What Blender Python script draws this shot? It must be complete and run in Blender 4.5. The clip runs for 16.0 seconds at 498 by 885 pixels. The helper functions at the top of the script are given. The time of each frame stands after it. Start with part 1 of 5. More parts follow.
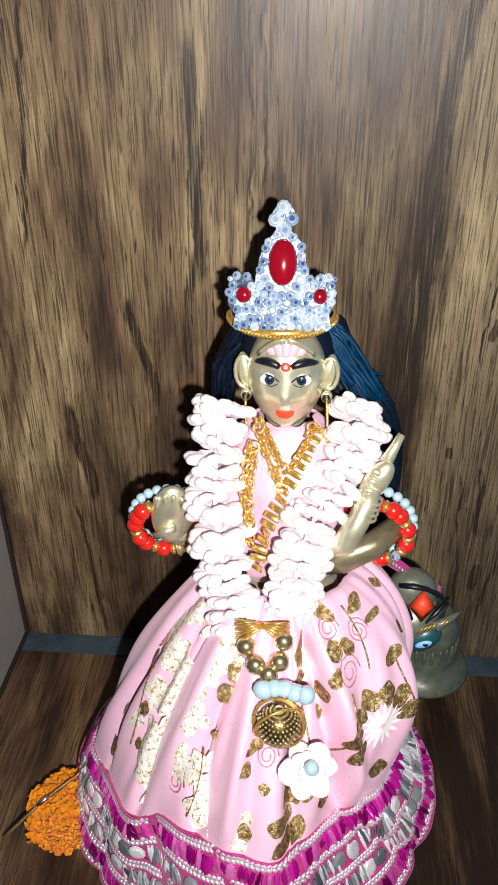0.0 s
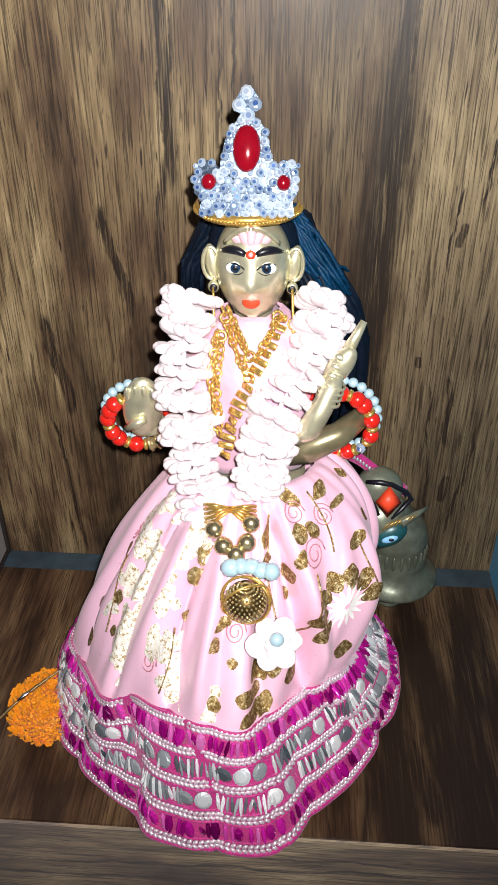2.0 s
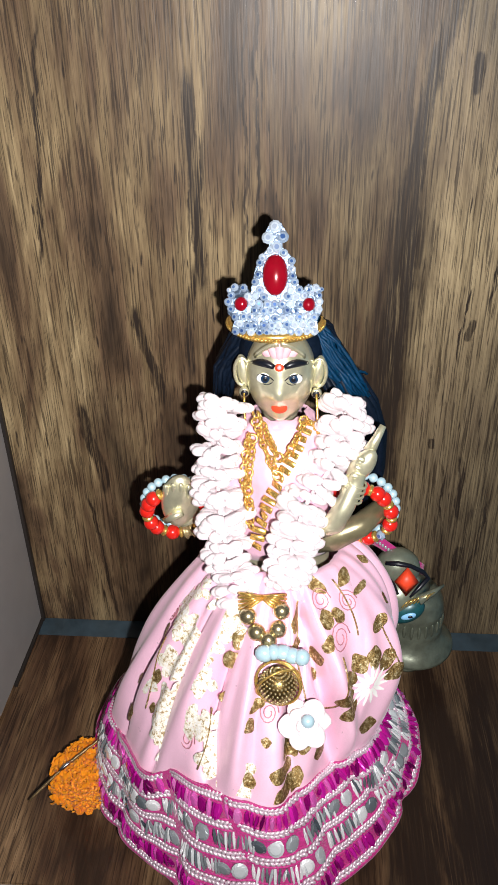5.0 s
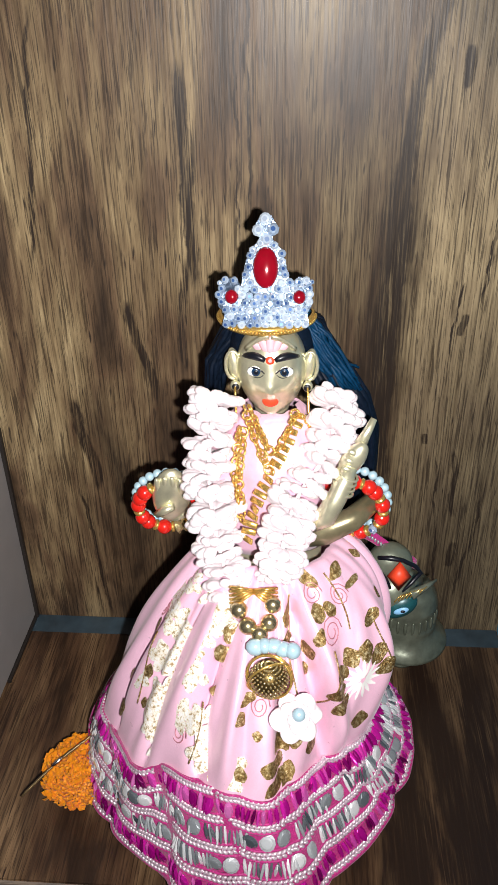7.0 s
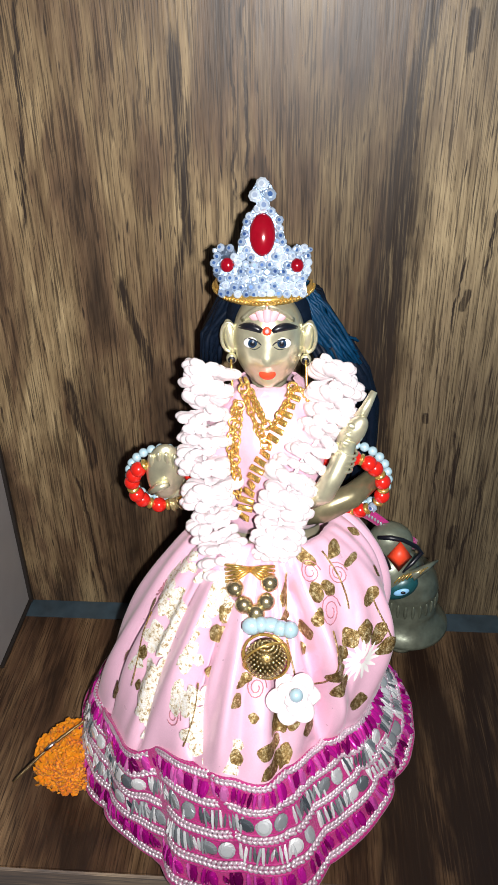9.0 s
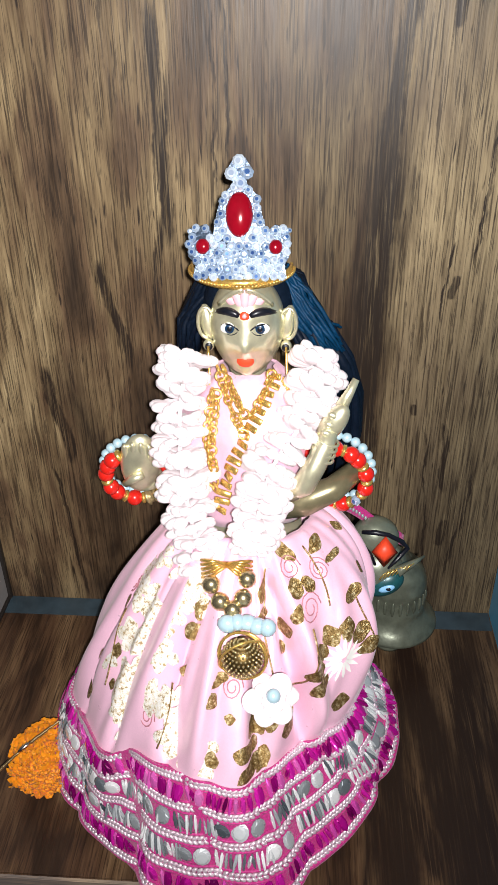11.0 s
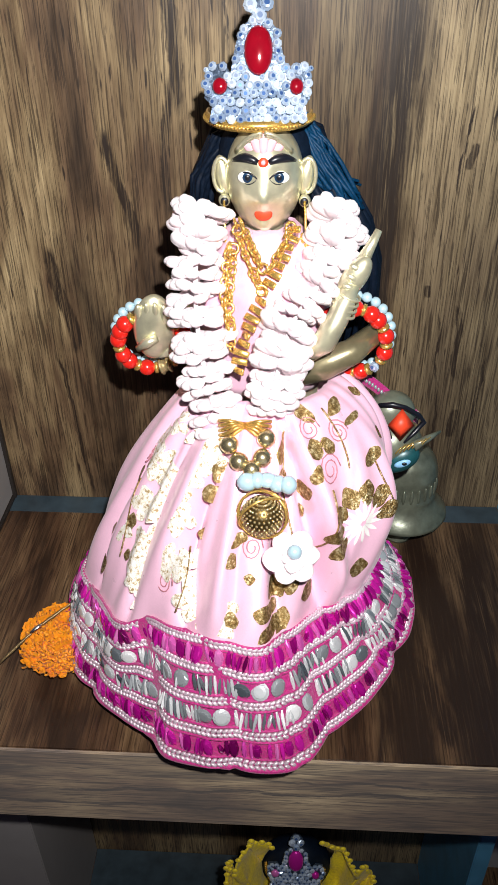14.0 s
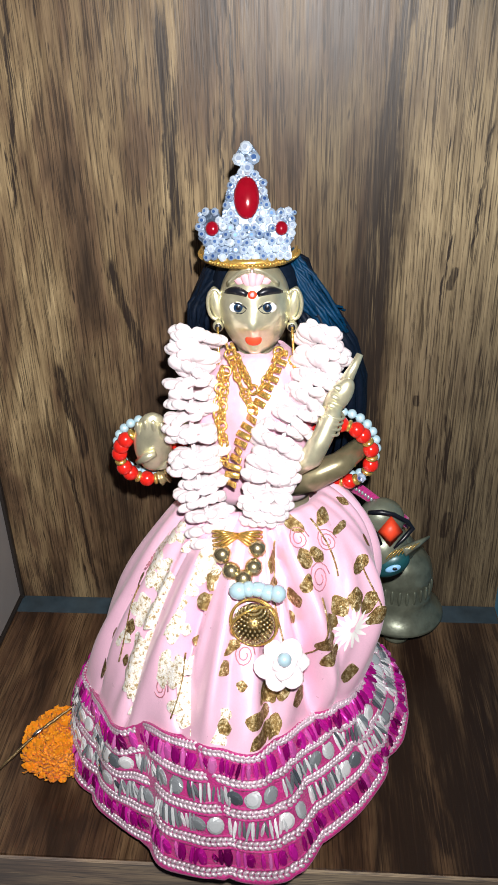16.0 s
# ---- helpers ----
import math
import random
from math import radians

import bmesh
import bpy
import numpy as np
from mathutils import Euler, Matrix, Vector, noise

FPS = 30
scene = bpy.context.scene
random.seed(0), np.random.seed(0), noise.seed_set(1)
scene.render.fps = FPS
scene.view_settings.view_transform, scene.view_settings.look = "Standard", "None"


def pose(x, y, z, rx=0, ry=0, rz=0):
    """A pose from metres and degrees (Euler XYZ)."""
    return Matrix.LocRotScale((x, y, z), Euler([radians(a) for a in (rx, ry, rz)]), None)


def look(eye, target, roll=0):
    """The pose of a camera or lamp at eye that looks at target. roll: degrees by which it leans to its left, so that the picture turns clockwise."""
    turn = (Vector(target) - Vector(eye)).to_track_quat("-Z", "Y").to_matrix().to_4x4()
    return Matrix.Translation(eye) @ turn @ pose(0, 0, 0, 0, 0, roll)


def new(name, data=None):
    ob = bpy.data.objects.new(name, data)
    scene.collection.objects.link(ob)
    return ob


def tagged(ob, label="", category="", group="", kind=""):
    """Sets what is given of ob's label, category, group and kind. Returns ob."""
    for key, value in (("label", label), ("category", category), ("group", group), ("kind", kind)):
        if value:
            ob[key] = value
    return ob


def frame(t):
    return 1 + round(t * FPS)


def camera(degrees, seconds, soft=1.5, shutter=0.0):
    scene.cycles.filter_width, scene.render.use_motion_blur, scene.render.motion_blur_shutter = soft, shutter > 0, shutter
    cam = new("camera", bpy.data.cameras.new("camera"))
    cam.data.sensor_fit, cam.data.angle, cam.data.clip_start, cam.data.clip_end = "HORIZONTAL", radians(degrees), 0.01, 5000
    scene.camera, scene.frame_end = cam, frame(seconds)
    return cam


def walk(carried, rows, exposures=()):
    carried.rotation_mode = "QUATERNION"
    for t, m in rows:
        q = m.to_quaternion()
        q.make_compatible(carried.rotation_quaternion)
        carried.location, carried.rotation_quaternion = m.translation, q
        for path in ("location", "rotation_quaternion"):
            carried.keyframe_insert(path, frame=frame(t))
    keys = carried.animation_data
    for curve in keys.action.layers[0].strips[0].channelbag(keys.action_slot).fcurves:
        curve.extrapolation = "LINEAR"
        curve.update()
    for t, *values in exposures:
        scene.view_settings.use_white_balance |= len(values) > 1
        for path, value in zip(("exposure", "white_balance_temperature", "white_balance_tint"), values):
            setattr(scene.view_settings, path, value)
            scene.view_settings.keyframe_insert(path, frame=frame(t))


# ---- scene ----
cam = camera(34.8, 16.0)
PATH = [
    (0, (0.152, -0.39, 0.403), (0.01, 1.308, -0.645), -0.4),
    (0.5, (0.154, -0.399, 0.39), (0.027, 1.269, -0.706), 0.3),
    (1, (0.156, -0.404, 0.381), (0.05, 1.248, -0.742), 0.8),
    (1.5, (0.161, -0.407, 0.379), (0.038, 1.245, -0.742), -0.1),
    (2, (0.163, -0.415, 0.38), (0.051, 1.24, -0.737), -0.2),
    (2.5, (0.166, -0.429, 0.383), (0.032, 1.247, -0.699), -1.2),
    (3, (0.172, -0.44, 0.385), (0.052, 1.228, -0.712), -2.2),
    (3.5, (0.169, -0.443, 0.391), (0.058, 1.237, -0.689), -1.8),
    (4, (0.157, -0.43, 0.418), (0.041, 1.273, -0.624), -1.1),
    (4.2, (0.154, -0.426, 0.42), (0.023, 1.27, -0.632), -1.0),
    (6.3, (0.158, -0.429, 0.439), (0.019, 1.306, -0.545), -1.3),
    (6.5, (0.159, -0.432, 0.456), (0.004, 1.335, -0.468), -1.5),
    (7, (0.158, -0.427, 0.418), (0.025, 1.272, -0.629), -1.2),
    (7.5, (0.162, -0.435, 0.417), (0.008, 1.256, -0.639), -1.5),
    (8, (0.165, -0.434, 0.412), (0.005, 1.253, -0.649), -1.7),
    (8.2, (0.164, -0.423, 0.404), (0.033, 1.265, -0.66), -1.3),
    (10.3, (0.155, -0.424, 0.405), (0.022, 1.279, -0.635), -0.9),
    (10.5, (0.161, -0.421, 0.402), (0.041, 1.281, -0.64), -1.0),
    (11, (0.167, -0.412, 0.394), (0.041, 1.277, -0.669), -0.9),
    (11.5, (0.171, -0.418, 0.394), (0.043, 1.269, -0.673), -1.1),
    (12, (0.168, -0.431, 0.392), (0.022, 1.263, -0.661), -1.0),
    (12.5, (0.167, -0.435, 0.389), (0.033, 1.25, -0.679), -2.0),
    (13, (0.16, -0.438, 0.393), (0.072, 1.251, -0.675), -1.3),
    (13.5, (0.155, -0.431, 0.371), (0.122, 1.215, -0.764), -0.2),
    (14, (0.155, -0.428, 0.356), (0.059, 1.198, -0.805), -0.7),
    (14.5, (0.161, -0.425, 0.331), (0.044, 1.222, -0.797), -0.9),
    (15, (0.165, -0.422, 0.339), (0.035, 1.252, -0.748), -1.3),
    (15.5, (0.168, -0.432, 0.367), (0.031, 1.299, -0.625), -1.6),
    (16, (0.166, -0.438, 0.376), (0.029, 1.301, -0.601), -1.6),
]
walk(cam, [(t, look(eye, target, roll)) for t, eye, target, roll in PATH],
     [(0, -0.12), (2, -0.06), (4, -0.08), (7, -0.14), (10.5, -0.06), (13, -0.02), (14, 0.05), (14.5, 0.14), (15, 0.06), (15.5, -0.04), (16, -0.09)])

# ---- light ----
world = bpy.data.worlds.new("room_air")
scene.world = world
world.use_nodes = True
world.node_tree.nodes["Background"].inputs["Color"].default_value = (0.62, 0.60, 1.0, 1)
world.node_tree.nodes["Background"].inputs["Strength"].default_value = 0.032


def lamp(name, kind, at, power, colour, size, aim=None):
    data = bpy.data.lights.new(name, kind)
    data.energy, data.color = power, colour
    if kind == "AREA":
        data.shape, data.size = "DISK", size
    else:
        data.shadow_soft_size = size
    ob = new(name, data)
    ob.matrix_world = look(at, aim) if aim else Matrix.Translation(at)
    return ob


TORCH = (0.179, -0.440, 0.410)
lamp("torch", "SPOT", TORCH, 13.6, (1.0, 0.965, 0.95), 0.004, (0.020, 0.0, 0.18))
bpy.data.lights["torch"].spot_size = radians(120)
bpy.data.lights["torch"].spot_blend = 1.0

# ---- materials ----


class Nodes:
    """Short hands for one node tree."""

    def __init__(self, name):
        self.mat = bpy.data.materials.new(name)
        self.mat.use_nodes = True
        self.tree = self.mat.node_tree
        self.bsdf = self.tree.nodes["Principled BSDF"]

    def add(self, kind, **props):
        n = self.tree.nodes.new(kind)
        for key, value in props.items():
            setattr(n, key, value)
        return n

    def put(self, socket, value):
        if isinstance(value, bpy.types.NodeSocket):
            self.tree.links.new(value, socket)
        elif isinstance(value, (tuple, list)) and len(value) == 3 and len(socket.default_value) == 4:
            socket.default_value = (*value, 1)
        else:
            socket.default_value = value

    def math(self, op, a, b=0.0, c=0.0, clamp=False):
        n = self.add("ShaderNodeMath", operation=op, use_clamp=clamp)
        for k, v in enumerate((a, b, c)):
            self.put(n.inputs[k], v)
        return n.outputs[0]

    def coords(self, scale=(1, 1, 1), kind="Object"):
        t = self.add("ShaderNodeTexCoord")
        m = self.add("ShaderNodeMapping")
        m.inputs["Scale"].default_value = scale
        self.tree.links.new(t.outputs[kind], m.inputs["Vector"])
        return m.outputs[0]

    def noise(self, vector, scale=1.0, detail=4.0, rough=0.55, bend=0.0):
        n = self.add("ShaderNodeTexNoise")
        self.put(n.inputs["Vector"], vector)
        for key, v in (("Scale", scale), ("Detail", detail), ("Roughness", rough), ("Distortion", bend)):
            n.inputs[key].default_value = v
        return n.outputs[0]

    def ramp(self, value, stops):
        n = self.add("ShaderNodeValToRGB")
        el = n.color_ramp.elements
        while len(el) < len(stops):
            el.new(0.5)
        for e, (p, c) in zip(el, stops):
            e.position, e.color = p, (*c, 1) if len(c) == 3 else c
        self.put(n.inputs[0], value)
        return n.outputs[0]

    def mix(self, fac, a, b, blend="MIX"):
        n = self.add("ShaderNodeMix", data_type="RGBA", blend_type=blend)
        self.put(n.inputs[0], fac)
        self.put(n.inputs[6], a)
        self.put(n.inputs[7], b)
        return n.outputs[2]

    def bump(self, height, strength=0.2, distance=0.001):
        n = self.add("ShaderNodeBump")
        n.inputs["Strength"].default_value, n.inputs["Distance"].default_value = strength, distance
        self.put(n.inputs["Height"], height)
        self.put(self.bsdf.inputs["Normal"], n.outputs[0])

    def set(self, **values):
        for key, v in values.items():
            self.put(self.bsdf.inputs[key.replace("_", " ")], v)
        return self.mat


def plain(name, colour, rough=0.5, metal=0.0, grain=0.15, scale=300.0, relief=0.15, coat=0.0, random_hue=0.0, sheen=0.0, through_light=0.0, lift=0.0006):
    """A coloured surface with mottling at two scales and fine relief."""
    n = Nodes(name)
    v = n.coords()
    fine, broad = n.noise(v, scale, 3), n.noise(v, scale / 9, 2)
    amount = n.math("ADD", n.math("MULTIPLY", fine, 0.6), n.math("MULTIPLY", broad, 0.4))
    dark = tuple(c * (1 - grain) for c in colour)
    light = tuple(min(1.0, c * (1 + grain)) for c in colour)
    col = n.ramp(amount, [(0.3, dark), (0.7, light)])
    if random_hue:
        info = n.add("ShaderNodeObjectInfo")
        col = n.mix(n.math("MULTIPLY", info.outputs["Random"], random_hue), col, tuple(c * 0.45 for c in colour))
    n.bump(fine, relief, lift)
    n.set(Base_Color=col, Metallic=metal, Coat_Weight=coat)
    n.set(Roughness=n.math("ADD", n.math("MULTIPLY", broad, 0.16), rough - 0.08))
    if sheen:
        n.set(Sheen_Weight=sheen)
    if through_light:
        n.set(Subsurface_Weight=through_light, Subsurface_Radius=(0.004, 0.003, 0.003), Subsurface_Scale=1.0)
    return n.mat


def sequin(name, stops, rough, metal):
    """Foil pieces; a random tone for each imitates how unevenly they glint."""
    n = Nodes(name)
    info = n.add("ShaderNodeObjectInfo")
    fine = n.noise(n.coords(kind="Object"), 700, 2)
    col = n.mix(0.10, n.ramp(info.outputs["Random"], stops), n.ramp(fine, [(0.3, (0.3, 0.3, 0.3)), (0.65, (1, 1, 1))]), "MULTIPLY")
    n.bump(fine, 0.04, 0.0003)
    return n.set(Base_Color=col, Roughness=rough, Metallic=metal, Coat_Weight=0.9)


def foil_print(name, stops, metal=0.75):
    """Glittering gold foil, broken by the weave under it."""
    n = Nodes(name)
    v = n.coords()
    fine, grit = n.noise(v, 1500, 3), n.noise(v, 520, 3, 0.7)
    col = n.ramp(grit, stops)
    n.bump(fine, 0.9, 0.0007)
    return n.set(Base_Color=col, Roughness=0.42, Metallic=metal)


def wood(name, along, across, features=(), tone=1.0, split=None, streaks=0.0, rough=0.34, pale=0.0, tint=(1, 1, 1)):
    """Printed wood laminate. along / across: axis letters of the grain. features: dark veins and broad darker zones
    (at, from, to, width, slope, depth).
    """
    n = Nodes(name)
    t = n.add("ShaderNodeTexCoord")
    sep = n.add("ShaderNodeSeparateXYZ")
    n.tree.links.new(t.outputs["Object"], sep.inputs[0])
    a, c = sep.outputs["XYZ".index(along)], sep.outputs["XYZ".index(across)]

    def stretched(fa, fc, off=0.0):
        comb = n.add("ShaderNodeCombineXYZ")
        n.put(comb.inputs[0], n.math("MULTIPLY", c, fc))
        n.put(comb.inputs[1], n.math("MULTIPLY", a, fa))
        comb.inputs[2].default_value = off
        return comb.outputs[0]

    bands = n.noise(stretched(3.2, 17, 1.3), 1, 5, 0.62, 1.5)
    plume = n.noise(stretched(9, 22, 4.1), 1, 3, 0.5, 0.8)
    grain = n.noise(stretched(12, 330, 2.0), 1, 3, 0.6, 0.4)
    fibre = n.noise(stretched(55, 1100, 7.0), 1, 2, 0.5)
    pores = n.noise(stretched(60, 520, 9.0), 1, 1.5, 0.5)
    wob = n.math("MULTIPLY", n.math("SUBTRACT", n.noise(stretched(28, 0.1, 3.3), 1, 2, 0.5), 0.5), 0.010)
    fine_wob = n.math("MULTIPLY", n.math("SUBTRACT", n.noise(stretched(120, 30, 5.3), 1, 3, 0.6), 0.5), 0.0036)
    tones = n.math("ADD", n.math("MULTIPLY", bands, 0.62), n.math("MULTIPLY", plume, 0.38))
    col = n.ramp(tones, [(0.37, (0.040 * tone, 0.025 * tone, 0.016 * tone)), (0.45, (0.125 * tone, 0.078 * tone, 0.045 * tone)),
                         (0.53, (0.225 * tone, 0.160 * tone, 0.088 * tone)), (0.63, (0.40 * tone, 0.305 * tone, 0.175 * tone))])
    if split:
        side = n.math("MULTIPLY", n.math("SUBTRACT", n.math("ADD", c, wob), split), 90.0, clamp=True)
        col = n.mix(n.math("MULTIPLY", side, 0.45), col, (0.36 * tone, 0.285 * tone, 0.18 * tone))
    col = n.mix(0.52, col, n.ramp(grain, [(0.32, (0.30, 0.27, 0.25)), (0.55, (1, 1, 1)), (0.75, (1.0, 1.0, 1.0))]), "MULTIPLY")
    col = n.mix(0.38, col, n.ramp(fibre, [(0.36, (0.45, 0.42, 0.4)), (0.6, (1, 1, 1))]), "MULTIPLY")
    col = n.mix(n.math("MULTIPLY", n.math("SUBTRACT", pores, 0.645), 10.0, clamp=True), col, (0.03, 0.02, 0.014))
    ticks = n.noise(stretched(26, 900, 13.0), 1, 2.5, 0.65, 0.3)
    col = n.mix(n.math("MULTIPLY", n.math("SUBTRACT", ticks, 0.522), 13.0, clamp=True), col, n.mix(0.72, col, (0.02, 0.012, 0.008)))
    lines = n.noise(stretched(4.5, 300, 17.0), 1, 3, 0.55, 0.8)
    col = n.mix(n.math("MULTIPLY", n.math("SUBTRACT", 0.035, n.math("ABSOLUTE", n.math("SUBTRACT", lines, 0.5))), 18.0, clamp=True), col, n.mix(0.6, col, (0.03, 0.018, 0.011)))
    shift = n.math("ADD", n.math("ADD", c, wob), fine_wob)
    if streaks:
        dark = n.noise(stretched(6, 75, 11.0), 1, 4, 0.6, 1.4)
        col = n.mix(n.math("MULTIPLY", n.math("SUBTRACT", dark, 0.53), 14.0 * streaks, clamp=True), col, (0.022, 0.015, 0.012))
    for at, lo, hi, width, slope, depth in features:
        mid = (lo + hi) / 2
        line = n.math("ADD", at, n.math("MULTIPLY", n.math("SUBTRACT", a, mid), slope))
        d = n.math("DIVIDE", n.math("ABSOLUTE", n.math("SUBTRACT", shift, line)), width)
        across_f = n.math("SUBTRACT", 1.0, d, clamp=True)
        ends = n.math("SUBTRACT", 1.0, n.math("POWER", n.math("ABSOLUTE", n.math("DIVIDE", n.math("SUBTRACT", a, mid), (hi - lo) / 2)), 3.0), clamp=True)
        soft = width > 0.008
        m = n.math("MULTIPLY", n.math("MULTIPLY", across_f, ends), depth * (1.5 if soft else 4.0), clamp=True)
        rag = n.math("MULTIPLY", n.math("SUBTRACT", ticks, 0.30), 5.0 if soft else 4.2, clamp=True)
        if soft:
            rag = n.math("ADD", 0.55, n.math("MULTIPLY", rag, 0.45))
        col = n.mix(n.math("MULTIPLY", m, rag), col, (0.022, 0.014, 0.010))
    col = n.mix(1.0, col, tint, "MULTIPLY")
    if pale:
        col = n.mix(pale, col, (0.50, 0.47, 0.45))
    n.bump(n.math("ADD", grain, n.math("MULTIPLY", pores, -0.6)), 0.22, 0.0005)
    return n.set(Base_Color=col, Roughness=n.math("ADD", n.math("MULTIPLY", grain, 0.2), rough), Specular_IOR_Level=0.42)


# The two widest rows put the dimmer light low on the panel into colour.
VEINS_AND_SHADE = [
    (0.262, -0.24, 0.270, 0.085, 0.06, 0.52), (0.060, -0.14, 0.24, 0.060, -0.05, 0.10), (0.182, 0.12, 0.50, 0.034, 0.05, 0.42), (0.150, 0.26, 0.46, 0.020, 0.0, 0.22),     (0.0935, 0.255, 0.375, 0.0042, -0.02, 0.9), (0.088, 0.20, 0.275, 0.003, 0.06, 0.6), (0.012, 0.27, 0.40, 0.0016, 0.14, 0.8),
    (0.214, 0.28, 0.45, 0.005, 0.18, 0.55), (0.210, 0.12, 0.34, 0.0022, 0.01, 0.9), (0.201, -0.05, 0.36, 0.019, 0.05, 1.05),
    (0.1275, 0.30, 0.42, 0.0012, 0.0, 0.7), (0.121, 0.27, 0.40, 0.001, 0.02, 0.6), (0.062, 0.18, 0.25, 0.0034, -0.2, 0.75),
    (0.020, 0.115, 0.185, 0.0045, -0.12, 0.9), (0.016, 0.0, 0.12, 0.0016, -0.1, 0.7), (0.040, 0.03, 0.20, 0.013, -0.15, 0.55), (0.245, -0.04, 0.09, 0.012, 0.05, 0.4), (0.075, 0.10, 0.20, 0.010, -0.1, 0.35),
    (0.249, 0.229, 0.243, 0.0026, 0.1, 1.0), (0.244, 0.215, 0.262, 0.0008, 0.05, 0.8), (0.235, 0.156, 0.164, 0.0024, 0.0, 0.9),
    (0.2545, 0.10, 0.152, 0.0024, -0.08, 0.9), (0.260, 0.058, 0.080, 0.0036, 0.0, 1.0), (0.248, 0.0, 0.15, 0.001, -0.1, 0.7),
    (0.236, 0.360, 0.380, 0.003, 0.0, 0.9), (0.258, 0.25, 0.32, 0.0012, 0.05, 0.8), (0.270, 0.03, 0.12, 0.0014, 0.1, 0.8),
]
WOOD_BACK = wood("laminate_upright", "Z", "X", VEINS_AND_SHADE, 1.17, 0.213, 0.0, 0.34, 0.0, (1.0, 1.0, 0.95))
# First row: a broad, soft darker zone over the right side.
FLOOR_VEINS_AND_ZONE = [(0.270, -0.34, 0.12, 0.090, 0.1, 0.26), (0.222, -0.24, -0.02, 0.0085, -0.10, 1.5), (0.246, -0.22, 0.0, 0.0095, -0.08, 1.6), (0.268, -0.26, 0.0, 0.012, 0.06, 1.4), (0.030, -0.2, -0.1, 0.010, 0.1, 0.6), (0.236, -0.19, -0.13, 0.006, -0.2, 0.8), (0.214, -0.22, -0.11, 0.013, -0.15, 0.9), (0.252, -0.22, -0.02, 0.015, -0.1, 0.9), (0.232, -0.17, 0.0, 0.012, 0.12, 0.8), (0.285, -0.22, 0.0, 0.012, 0.0, 0.7), (0.271, -0.2, -0.06, 0.004, -0.05, 0.7)]
WOOD_FLOOR = wood("laminate_shelf", "Y", "X", FLOOR_VEINS_AND_ZONE, 0.80, None, 0.28, 0.26, 0.0, (1.0, 0.84, 0.78))
WOOD_EDGE = wood("laminate_fascia", "X", "Z", [(-0.028, 0.02, 0.3, 0.0016, 0.03, 0.7), (-0.044, -0.05, 0.16, 0.0015, -0.02, 0.7), (-0.018, 0.12, 0.33, 0.0012, -0.02, 0.6)], 1.6, None, 0.25, 0.4, 0.2)
WOOD_TOP = wood("laminate_top_fascia", "X", "Z", [(0.471, 0.12, 0.3, 0.0014, 0.0, 0.8), (0.478, -0.02, 0.1, 0.0014, 0.05, 0.8), (0.452, 0.13, 0.2, 0.003, 0.0, 0.6), (0.462, 0.05, 0.18, 0.0012, 0.0, 0.9), (0.440, 0.0, 0.14, 0.0012, 0.03, 0.9)], 0.75, None, 0.3, 0.28, 0.22)
WHITE_BOARD = plain("white_laminate", (0.28, 0.265, 0.26), 0.45, 0, 0.05, 60)
BLUE_BOARD = plain("blue_laminate", (0.10, 0.33, 0.52), 0.4, 0, 0.22, 45)
DARK_STRIP = plain("dark_strip", (0.02, 0.016, 0.014), 0.5)
PLASTER = plain("room_plaster", (0.55, 0.54, 0.52), 0.8, 0, 0.06, 8)
BRASS = plain("aged_brass", (0.80, 0.77, 0.54), 0.34, 0.75, 0.22, 160, 0.3)
BRASS_DARK = plain("tarnished_brass", (0.18, 0.20, 0.15), 0.34, 0.5, 0.4, 140, 0.35)
# Darker copy of the brass: shade on the forearm put into its colour.
BRASS_SHADED = plain("shaded_brass", (0.27, 0.24, 0.14), 0.3, 0.6, 0.35, 140, 0.3)
GOLD = plain("gilt_metal", (0.74, 0.48, 0.13), 0.25, 0.75, 0.15, 500, 0.3)
PALE_GOLD = plain("pale_gilt_metal", (0.56, 0.45, 0.23), 0.16, 0.72, 0.12, 500, 0.2)
OLD_GOLD = plain("deep_gilt_metal", (0.20, 0.13, 0.045), 0.3, 0.9, 0.2, 500, 0.2)
BEAD_GOLD = plain("polished_brass", (0.74, 0.62, 0.36), 0.24, 0.93, 0.12, 500, 0.1)
LIPS = plain("red_paint", (0.75, 0.06, 0.02), 0.45)
EYE_WHITE = plain("white_paint", (0.85, 0.85, 0.82), 0.4, 0, 0.02)
EYE_BLACK = plain("black_paint", (0.006, 0.007, 0.012), 0.35, 0, 0.02)
EYE_BLUE = plain("blue_paint", (0.006, 0.03, 0.075), 0.3, 0, 0.05)
TEAL_PAINT = plain("teal_paint", (0.012, 0.075, 0.085), 0.35, 0.1, 0.3, 300)
SKY_PAINT = plain("sky_blue_paint", (0.25, 0.52, 0.80), 0.35, 0, 0.15, 300)
MARK_PINK = plain("pink_paint", (0.66, 0.37, 0.42), 0.55, 0, 0.1)
RHINESTONE = sequin("rhinestone", [(0.0, (0.26, 0.36, 0.52)), (0.4, (0.44, 0.55, 0.70)), (0.85, (0.72, 0.84, 0.97))], 0.12, 0.45)
SETTING = plain("stone_setting", (0.07, 0.10, 0.15), 0.3, 0.6, 0.3, 800, 0.4)
STONE_BLUE = sequin("rhinestone_table", [(0.0, (0.04, 0.10, 0.32)), (0.5, (0.10, 0.22, 0.52)), (0.9, (0.62, 0.72, 0.86))], 0.1, 0.5)
RUBY = plain("ruby_glass", (0.25, 0.003, 0.012), 0.12, 0.15, 0.2, 200, 0.0, 1.0)
RED_BEAD = plain("red_bead", (0.58, 0.016, 0.010), 0.22, 0, 0.12, 120, 0.02, 0.7)
